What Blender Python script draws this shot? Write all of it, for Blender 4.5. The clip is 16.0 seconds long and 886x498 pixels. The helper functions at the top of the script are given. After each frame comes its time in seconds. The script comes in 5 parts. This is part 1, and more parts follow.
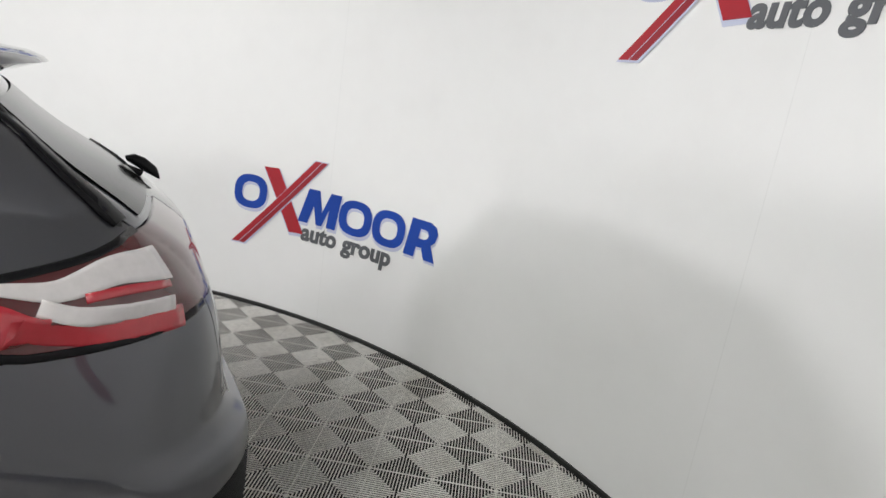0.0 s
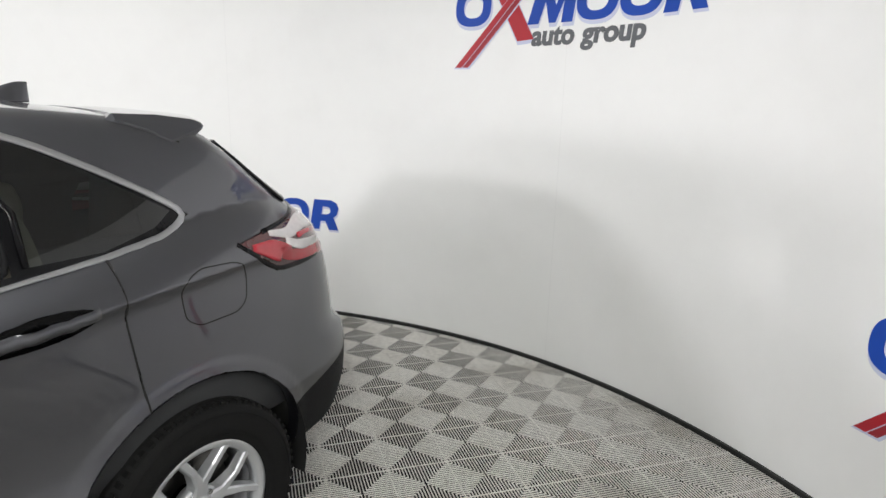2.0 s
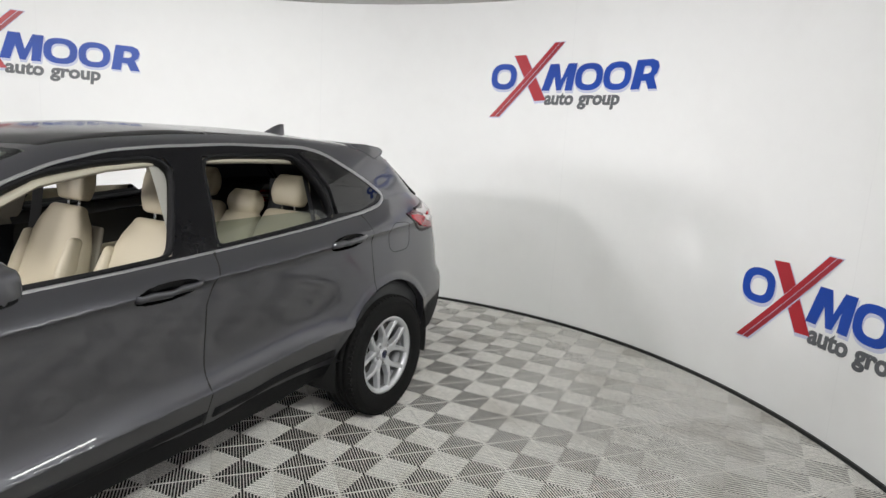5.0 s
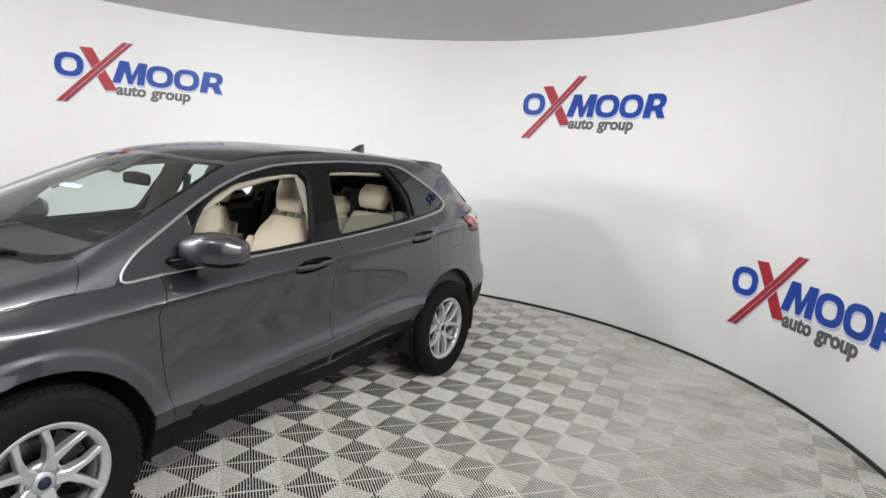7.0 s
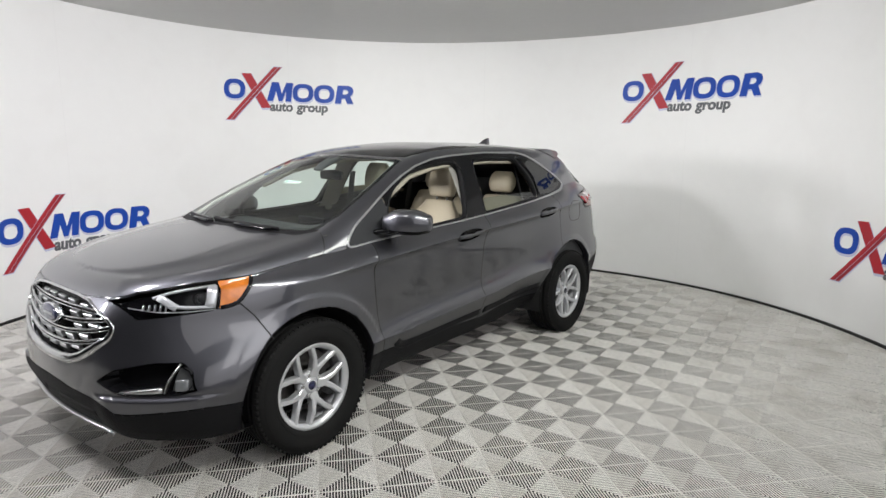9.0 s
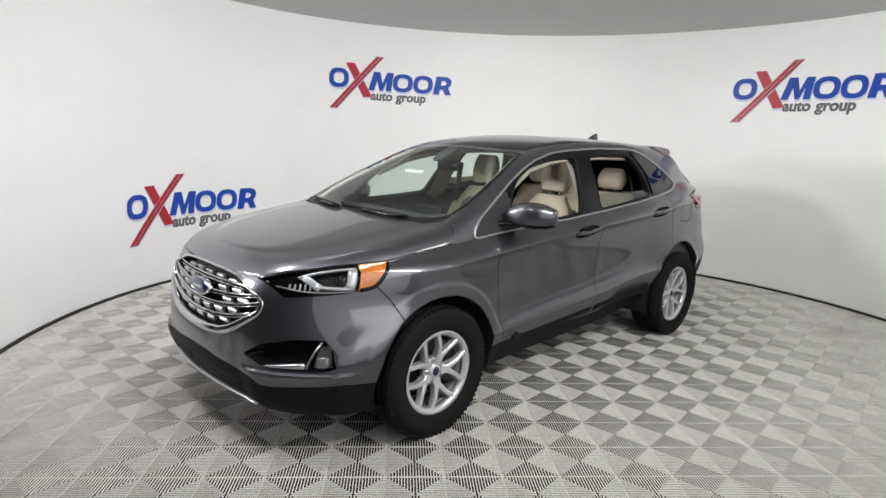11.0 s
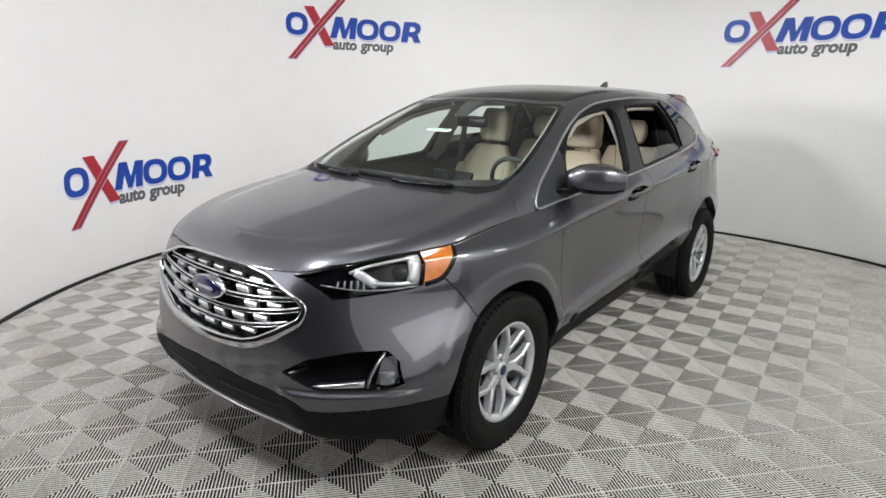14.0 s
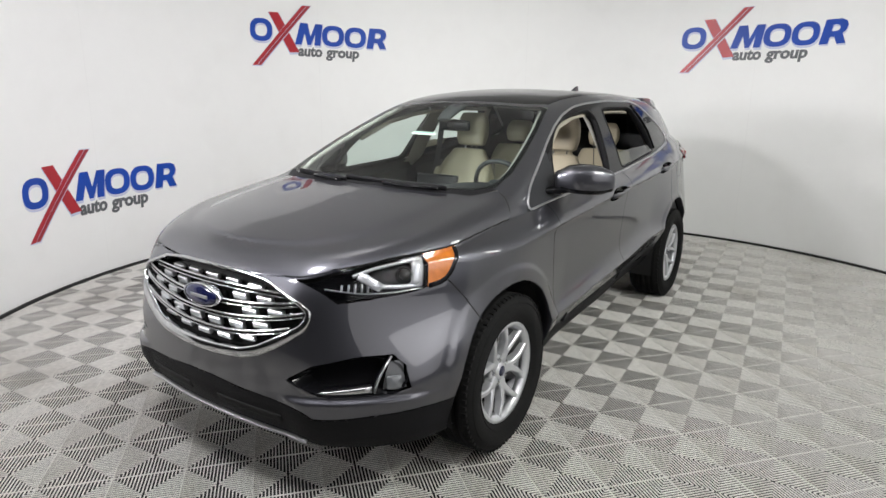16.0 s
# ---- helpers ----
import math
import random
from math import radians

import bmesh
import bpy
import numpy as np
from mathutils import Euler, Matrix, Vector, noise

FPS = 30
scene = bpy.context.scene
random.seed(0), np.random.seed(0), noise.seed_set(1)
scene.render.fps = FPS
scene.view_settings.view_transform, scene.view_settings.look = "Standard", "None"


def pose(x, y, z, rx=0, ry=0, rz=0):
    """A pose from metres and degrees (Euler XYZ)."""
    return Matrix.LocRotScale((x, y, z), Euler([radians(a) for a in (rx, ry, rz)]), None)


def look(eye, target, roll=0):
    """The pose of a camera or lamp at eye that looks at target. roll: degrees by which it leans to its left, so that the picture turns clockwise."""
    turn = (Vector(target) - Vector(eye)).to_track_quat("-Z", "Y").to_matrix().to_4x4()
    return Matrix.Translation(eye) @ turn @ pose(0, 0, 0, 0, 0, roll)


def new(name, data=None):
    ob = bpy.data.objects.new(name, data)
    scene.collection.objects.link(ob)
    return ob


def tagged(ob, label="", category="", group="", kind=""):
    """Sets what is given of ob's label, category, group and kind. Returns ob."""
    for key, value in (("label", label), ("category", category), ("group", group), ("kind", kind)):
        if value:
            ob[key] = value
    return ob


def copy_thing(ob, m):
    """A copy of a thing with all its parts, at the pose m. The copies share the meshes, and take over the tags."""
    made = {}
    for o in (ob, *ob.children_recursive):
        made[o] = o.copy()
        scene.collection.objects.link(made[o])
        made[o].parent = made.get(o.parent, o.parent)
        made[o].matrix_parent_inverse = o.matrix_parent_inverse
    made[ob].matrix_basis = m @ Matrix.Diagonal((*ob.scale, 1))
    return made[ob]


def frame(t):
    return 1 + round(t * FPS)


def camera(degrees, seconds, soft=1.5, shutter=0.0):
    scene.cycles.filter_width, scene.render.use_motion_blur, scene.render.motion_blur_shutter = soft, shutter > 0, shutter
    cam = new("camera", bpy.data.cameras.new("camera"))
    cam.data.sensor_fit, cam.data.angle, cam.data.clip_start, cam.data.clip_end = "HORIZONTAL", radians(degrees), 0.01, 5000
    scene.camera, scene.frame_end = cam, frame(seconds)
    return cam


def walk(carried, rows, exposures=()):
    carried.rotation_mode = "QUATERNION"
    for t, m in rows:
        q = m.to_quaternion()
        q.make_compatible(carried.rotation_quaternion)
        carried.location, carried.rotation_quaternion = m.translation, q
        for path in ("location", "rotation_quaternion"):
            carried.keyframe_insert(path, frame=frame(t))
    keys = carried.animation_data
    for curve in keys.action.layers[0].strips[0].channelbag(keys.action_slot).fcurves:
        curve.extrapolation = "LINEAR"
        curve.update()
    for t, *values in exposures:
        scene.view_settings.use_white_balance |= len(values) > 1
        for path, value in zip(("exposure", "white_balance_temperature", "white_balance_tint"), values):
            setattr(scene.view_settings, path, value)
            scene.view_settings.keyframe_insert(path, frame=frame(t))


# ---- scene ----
cam = camera(72.3, 16.0)
PATH = [
    (0, (-1.823, 2.077, 1.654), (-2.993, 0.526, 1.18), 8.6),
    (0.5, (-1.499, 2.196, 1.675), (-2.792, 0.738, 1.223), 4.3),
    (1, (-1.071, 2.206, 1.629), (-2.547, 0.923, 1.21), 3.1),
    (1.5, (-0.711, 2.336, 1.643), (-2.298, 1.221, 1.157), 3.4),
    (2, (-0.367, 2.465, 1.667), (-2.014, 1.425, 1.214), 1.6),
    (2.5, (-0.021, 2.482, 1.66), (-1.7, 1.485, 1.227), 1.4),
    (3, (0.32, 2.55, 1.672), (-1.362, 1.55, 1.259), 2.0),
    (3.5, (0.618, 2.7, 1.66), (-1.083, 1.725, 1.27), 2.9),
    (4, (0.897, 2.802, 1.638), (-0.812, 1.827, 1.277), 2.6),
    (6.5, (2.28, 3.102, 1.714), (0.583, 2.095, 1.388), 4.6),
    (7, (2.483, 3.197, 1.696), (0.791, 2.178, 1.384), 4.2),
    (7.5, (2.683, 3.436, 1.692), (1.052, 2.328, 1.355), 2.1),
    (8, (2.883, 3.491, 1.681), (1.324, 2.289, 1.328), 0.4),
    (8.5, (3.152, 3.44, 1.676), (1.625, 2.203, 1.308), -0.0),
    (9, (3.385, 3.421, 1.665), (1.863, 2.169, 1.322), 0.4),
    (9.5, (3.503, 3.531, 1.655), (2.031, 2.215, 1.336), 1.2),
    (10, (3.593, 3.504, 1.659), (2.211, 2.092, 1.347), 1.6),
    (12.5, (3.658, 2.528, 1.649), (2.219, 1.228, 1.162), 2.7),
    (13, (3.661, 2.437, 1.631), (2.182, 1.193, 1.116), 2.1),
    (13.5, (3.579, 2.364, 1.618), (2.088, 1.139, 1.093), 1.2),
    (14, (3.634, 2.285, 1.627), (2.122, 1.079, 1.119), 1.0),
    (14.5, (3.715, 2.185, 1.636), (2.152, 1.043, 1.135), 0.9),
    (15, (3.76, 2.138, 1.627), (2.16, 1.045, 1.13), 0.8),
    (15.5, (3.773, 2.126, 1.622), (2.165, 1.045, 1.127), 0.9),
    (16, (3.742, 2.132, 1.593), (2.137, 1.039, 1.114), 0.7),
]
walk(cam, [(t, look(eye, target, roll)) for t, eye, target, roll in PATH], exposures=((0, 0), (1.5, .1), (7, .1), (9, 0), (10, -.04), (16, -.03)))

# ---- light ----
CX, CY, RADIUS, WALL_H = -.2, .24, 3.9, 3.02


def ring(az, r=RADIUS, z=0.0):
    """A point of the round booth: degrees round its middle, distance from it, height."""
    a = radians(az)
    r -= .012 + .05 * math.exp(-(((az + 60) % 360 - 252) / 24) ** 2)  # the wall stands a little flatter behind the car
    return Vector((CX + r * math.cos(a), CY + r * math.sin(a), z))


world = bpy.data.worlds.new("world")
scene.world = world
world.use_nodes = True
world.node_tree.nodes["Background"].inputs["Color"].default_value = (.9, .95, 1, 1)
world.node_tree.nodes["Background"].inputs["Strength"].default_value = .02


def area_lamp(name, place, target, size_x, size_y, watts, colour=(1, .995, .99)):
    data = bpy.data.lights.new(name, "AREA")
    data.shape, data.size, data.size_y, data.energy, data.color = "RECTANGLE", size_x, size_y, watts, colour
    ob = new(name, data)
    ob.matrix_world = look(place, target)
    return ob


# unseen lamps before the entrance and under the ceiling, turned across the car on the walls: place, aimed at, wide,
# high, watts, beam, tint
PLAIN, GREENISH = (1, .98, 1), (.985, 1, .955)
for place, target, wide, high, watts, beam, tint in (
        # these two are placed from the car's two shadows on the wall
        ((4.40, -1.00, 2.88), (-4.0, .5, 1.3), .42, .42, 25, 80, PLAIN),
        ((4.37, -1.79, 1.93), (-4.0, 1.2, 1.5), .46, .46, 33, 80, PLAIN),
        # the rest are added fill, watts fitted to wall, floor and paint brightness
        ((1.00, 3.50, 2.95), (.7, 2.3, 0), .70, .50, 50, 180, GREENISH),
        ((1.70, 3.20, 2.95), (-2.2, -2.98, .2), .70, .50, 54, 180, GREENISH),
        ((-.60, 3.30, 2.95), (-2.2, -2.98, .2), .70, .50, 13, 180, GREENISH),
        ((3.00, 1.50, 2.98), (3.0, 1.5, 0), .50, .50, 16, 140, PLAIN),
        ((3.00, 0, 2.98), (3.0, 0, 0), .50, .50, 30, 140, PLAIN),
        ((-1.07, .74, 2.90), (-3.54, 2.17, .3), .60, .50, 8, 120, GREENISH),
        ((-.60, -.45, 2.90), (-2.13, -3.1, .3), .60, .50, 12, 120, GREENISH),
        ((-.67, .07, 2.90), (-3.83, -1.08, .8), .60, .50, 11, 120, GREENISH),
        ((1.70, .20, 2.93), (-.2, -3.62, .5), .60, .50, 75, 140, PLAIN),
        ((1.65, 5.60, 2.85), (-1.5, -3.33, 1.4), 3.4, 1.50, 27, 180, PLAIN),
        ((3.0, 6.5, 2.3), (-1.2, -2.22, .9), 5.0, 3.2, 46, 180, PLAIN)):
    area_lamp("unseen_lamp", place, target, wide, high, watts, tint).data.spread = radians(beam)

# ---- materials ----


def material(name, base, rough=.5, metal=0.0, vary=.12, grain=60.0, bump=.0, coat=0.0, stains=0.0, spec=.5, alpha=1.0):
    """A surface with its grain, wide stains and fine relief."""
    m = bpy.data.materials.new(name)
    m.use_nodes = True
    t, b = m.node_tree, m.node_tree.nodes["Principled BSDF"]
    b.inputs["Roughness"].default_value, b.inputs["Metallic"].default_value = rough, metal
    b.inputs["Coat Weight"].default_value, b.inputs["Coat Roughness"].default_value = coat, .025
    b.inputs["Specular IOR Level"].default_value = spec
    co = t.nodes.new("ShaderNodeTexCoord")
    fine, wide = t.nodes.new("ShaderNodeTexNoise"), t.nodes.new("ShaderNodeTexNoise")
    fine.inputs["Scale"].default_value, fine.inputs["Detail"].default_value = grain, 6
    wide.inputs["Scale"].default_value, wide.inputs["Detail"].default_value = 2.3, 5
    for n in (fine, wide):
        t.links.new(co.outputs["Object"], n.inputs["Vector"])
    mix = t.nodes.new("ShaderNodeMix")
    mix.data_type = "RGBA"
    mix.inputs["A"].default_value = (*[c * (1 - vary) for c in base], 1)
    mix.inputs["B"].default_value = (*[min(c * (1 + vary), 1) for c in base], 1)
    t.links.new(fine.outputs["Fac"], mix.inputs["Factor"])
    dirt = t.nodes.new("ShaderNodeMix")
    dirt.data_type, dirt.blend_type = "RGBA", "MULTIPLY"
    shape = t.nodes.new("ShaderNodeMapRange")
    shape.inputs["From Min"].default_value, shape.inputs["From Max"].default_value = .5, .72
    shape.inputs["To Max"].default_value = stains
    t.links.new(wide.outputs["Fac"], shape.inputs["Value"])
    t.links.new(shape.outputs["Result"], dirt.inputs["Factor"])
    t.links.new(mix.outputs["Result"], dirt.inputs["A"])
    dirt.inputs["B"].default_value = (.55, .52, .48, 1)
    t.links.new(dirt.outputs["Result"], b.inputs["Base Color"])
    if bump:
        relief = t.nodes.new("ShaderNodeBump")
        relief.inputs["Strength"].default_value, relief.inputs["Distance"].default_value = bump, .004
        t.links.new(fine.outputs["Fac"], relief.inputs["Height"])
        t.links.new(relief.outputs["Normal"], b.inputs["Normal"])
    return m


def glass(name, tint, rough=.0, index=1.75):
    """Thin window glass: clear through its tint, with a mirror gloss."""
    m = bpy.data.materials.new(name)
    m.use_nodes = True
    t = m.node_tree
    t.nodes.clear()
    out, mix, clear, gloss, fres = [t.nodes.new(n) for n in ("ShaderNodeOutputMaterial", "ShaderNodeMixShader", "ShaderNodeBsdfTransparent", "ShaderNodeBsdfGlossy", "ShaderNodeFresnel")]
    clear.inputs["Color"].default_value = (*tint, 1)
    gloss.inputs["Roughness"].default_value = rough
    fres.inputs["IOR"].default_value = index
    t.links.new(fres.outputs["Fac"], mix.inputs["Fac"])
    t.links.new(clear.outputs["BSDF"], mix.inputs[1])
    t.links.new(gloss.outputs["BSDF"], mix.inputs[2])
    t.links.new(mix.outputs["Shader"], out.inputs["Surface"])
    return m


WALL = material("white_wall", (.85, .85, .845), .55, vary=.015, grain=9, stains=.05)
CEILING = material("grey_ceiling", (.62, .62, .61), .8, vary=.03, grain=14)
TRIM = material("black_edge_strip", (.012, .012, .012), .6, vary=.2, grain=30)
HALL = material("hall_paint", (.10, .10, .10), .7, vary=.06, grain=4)
TILE = material("grey_floor_plastic", (.75, .735, .698), .6, vary=.30, grain=34, stains=.5, bump=.1, spec=.12)
UNDER = material("dark_subfloor", (.006, .006, .006), .8, vary=.2)
LOGO_BLUE = material("blue_vinyl", (.010, .060, .37), .4, vary=.25, grain=3, spec=.3)
LOGO_RED = material("red_vinyl", (.40, .012, .024), .35, vary=.12, grain=6)
LOGO_DARK_RED = material("dark_red_vinyl", (.30, .014, .026), .35, vary=.12, grain=6)
LOGO_GREY = material("grey_vinyl", (.11, .115, .125), .45, vary=.1, grain=8)
# the letters' pale outline and their drop shadow, put into one colour
LOGO_SHADE = material("pale_blue_edge_and_shade", (.56, .59, .74), .45, vary=.05, grain=8)
PAINT = material("dark_grey_metallic_paint", (.090, .091, .105), .38, .92, vary=.10, grain=900, coat=1.0)
PAINT.node_tree.nodes["Principled BSDF"].inputs["Coat IOR"].default_value = 1.68  # thick clear lacquer


# ---- mesh helpers ----


def mesh_object(name, bm, mat=None, parent=None, label="", smooth=False):
    me = bpy.data.meshes.new(name)
    if smooth:
        for f in bm.faces:
            f.smooth = True
    bm.to_mesh(me)
    bm.free()
    if mat:
        me.materials.append(mat)
    ob = new(name, me)
    ob.parent = parent
    if label:
        ob["label"] = label
    return ob


def part(name, bm, mat, parent, label="", smooth=True):
    return mesh_object(name, bm, mat, parent, label, smooth)


def grid_mesh(bm, points):
    """Faces over a grid of points (rows of equal length)."""
    vs = [[bm.verts.new(p) for p in row] for row in points]
    for a, b in zip(vs, vs[1:]):
        for i in range(len(a) - 1):
            bm.faces.new((a[i], a[i + 1], b[i + 1], b[i]))
    return vs


def solid_outline(bm, outline, place, depth):
    """A flat shape with thickness: outline points (u, v), place(u, v, d) gives the spot at depth d."""
    lo = [bm.verts.new(place(u, v, 0)) for u, v in outline]
    hi = [bm.verts.new(place(u, v, depth)) for u, v in outline]
    n = len(outline)
    for i in range(n):
        bm.faces.new((lo[i], lo[(i + 1) % n], hi[(i + 1) % n], hi[i]))
    bm.faces.new(hi)
    return hi


# ---- the booth ----


def arc_wall(name, a0, a1, r0, r1, z0, z1, mat, label, rings=1):
    bm = bmesh.new()
    n = max(2, int(abs(a1 - a0) / 1.5))
    prof = [(r0, z0), (r0, z1), (r1, z1), (r1, z0)]
    rows = [[ring(a0 + (a1 - a0) * i / n, r, z) for r, z in prof + prof[:1]] for i in range(n + 1)]
    grid_mesh(bm, rows)
    for row in (rows[0], rows[-1]):
        bm.faces.new([bm.verts.new(p) for p in row[:4]])
    bmesh.ops.remove_doubles(bm, verts=bm.verts, dist=1e-5)
    bmesh.ops.recalc_face_normals(bm, faces=bm.faces)
    ob = mesh_object(name, bm, mat, smooth=False)
    for p in ob.data.polygons:
        p.use_smooth = True
    ob.data.set_sharp_from_angle(angle=radians(30))
    return tagged(ob, label, "wall", kind="structure")


A0, A1 = 76, 334
booth = arc_wall("wall_round", A0, A1, RADIUS, RADIUS + .12, 0, WALL_H, WALL, "curved white booth wall with dealer logos")
tagged(arc_wall("baseboard", A0, A1, RADIUS - .02, RADIUS - .001, 0, .024, TRIM, "thin black strip along the foot of the white wall"), category="baseboard")
JOINT = material("wall_joint_filler", (.805, .805, .80), .6, vary=.06, grain=20)
for az in (128.5, 168.4, 208.5, 248.0, 288.2):  # filled joints between the wall's sheets
    bm = bmesh.new()
    for k in range(4):
        t0, t1 = az - .03, az + .03
        low, high = .03 + k * .745, .03 + (k + 1) * .745
        a, b = ring(t0, RADIUS - .0012, low), ring(t1, RADIUS - .0012, low)
        bm.faces.new([bm.verts.new(p) for p in (a, b, Vector(b) + Vector((0, 0, high - low)), Vector(a) + Vector((0, 0, high - low)))])
    part("wall_joint", bm, JOINT, booth)

bm = bmesh.new()
bmesh.ops.create_circle(bm, cap_ends=True, segments=160, radius=RADIUS + .14, matrix=Matrix.Translation((CX, CY, WALL_H + .002)))
top = bmesh.ops.extrude_face_region(bm, geom=bm.faces[:])
bmesh.ops.translate(bm, vec=(0, 0, .12), verts=[v for v in top["geom"] if isinstance(v, bmesh.types.BMVert)])
tagged(mesh_object("ceiling", bm, CEILING), "flat matt grey ceiling disc over the booth", "ceiling", kind="structure")

# the plain hall outside the booth, which closes the place
bm = bmesh.new()
bmesh.ops.create_cube(bm, size=1, matrix=Matrix.Translation((1, 1, 2.35)) @ Matrix.Diagonal((20, 20, 4.8, 1)))
bmesh.ops.reverse_faces(bm, faces=bm.faces)
bmesh.ops.delete(bm, geom=[f for f in bm.faces if f.calc_center_median().z < 0], context="FACES")
tagged(mesh_object("wall_hall", bm, HALL), "plain dim grey walls of the surrounding hall", "wall", kind="structure")
bm = bmesh.new()
bmesh.ops.create_grid(bm, x_segments=8, y_segments=8, size=10, matrix=Matrix.Translation((1, 1, -.0052)))
floor = tagged(mesh_object("floor", bm, UNDER), "dark subfloor under ribbed grey plastic tiles", "floor", kind="structure")

# ---- ribbed floor tiles ----
PITCH, TILE_TURN, RINGS = .29, radians(49.8), 10
TILE_E1 = Vector((math.cos(TILE_TURN), math.sin(TILE_TURN), 0)) * PITCH
TILE_E2 = Vector((-TILE_E1.y, TILE_E1.x, 0))
TILE_O = Vector((.635, 1.578, 0))


def tile_rows():
    """One tile's faces: four fields of ribs, each running square to its edge, with open slots between and a thin rim."""
    half, step, deep, rim = PITCH / 2, PITCH / 2 / RINGS, -.0050, .0013
    verts, faces = [], []

    def add(quads):
        for q in quads:
            base = len(verts)
            verts.extend(q)
            faces.append(tuple(range(base, base + 4)))

    for k in range(4):
        c, n = ((1, 0), (0, 1), (-1, 0), (0, -1))[k]
        put = lambda u, v, z: (u * c - v * n, u * n + v * c, z)
        for m in range(-RINGS, RINGS):
            v = (m + .5) * step
            end = half - rim
            if abs(v) + step * .25 > end:
                continue
            # rounded crown: flat top, sloping shoulders, upright sides
            line = [(v + step * w, z) for w, z in ((-.15, deep), (-.15, -.0006), (-.10, 0), (.10, 0), (.15, -.0006), (.15, deep))]
            add([[put(abs(p), p, pz), put(end, p, pz), put(end, q, qz), put(abs(q), q, qz)] for (p, pz), (q, qz) in zip(line, line[1:])])
        e0, e1 = half - rim, half - .0004
        add([[put(e0, -e0, 0), put(e1, -e1, 0), put(e1, e1, 0), put(e0, e0, 0)],
             [put(e0, -e0, deep), put(e0, -e0, 0), put(e0, e0, 0), put(e0, e0, deep)],
             [put(e1, -e1, 0), put(e1, -e1, deep), put(e1, e1, deep), put(e1, e1, 0)]])
    return verts, faces


def tile_spots():
    """Tile places on the booth's floor and a stretch before its entrance, the ones beside the car first."""
    spots = []
    for i in range(-40, 41):
        for j in range(-40, 41):
            p = TILE_O + TILE_E1 * i + TILE_E2 * j
            away = math.hypot(p.x - CX, p.y - CY)
            az = math.degrees(math.atan2(p.y - CY, p.x - CX)) % 360
            if away < RADIUS + .25 or (away < 6.5 and (az > 334 or az < 76)):
                spots.append((math.hypot(p.x - 2.0, p.y - 1.9), p))
    return [p for _, p in sorted(spots, key=lambda s: s[0])]

# ---- wall logos: plain shapes in the dealer's colours ----


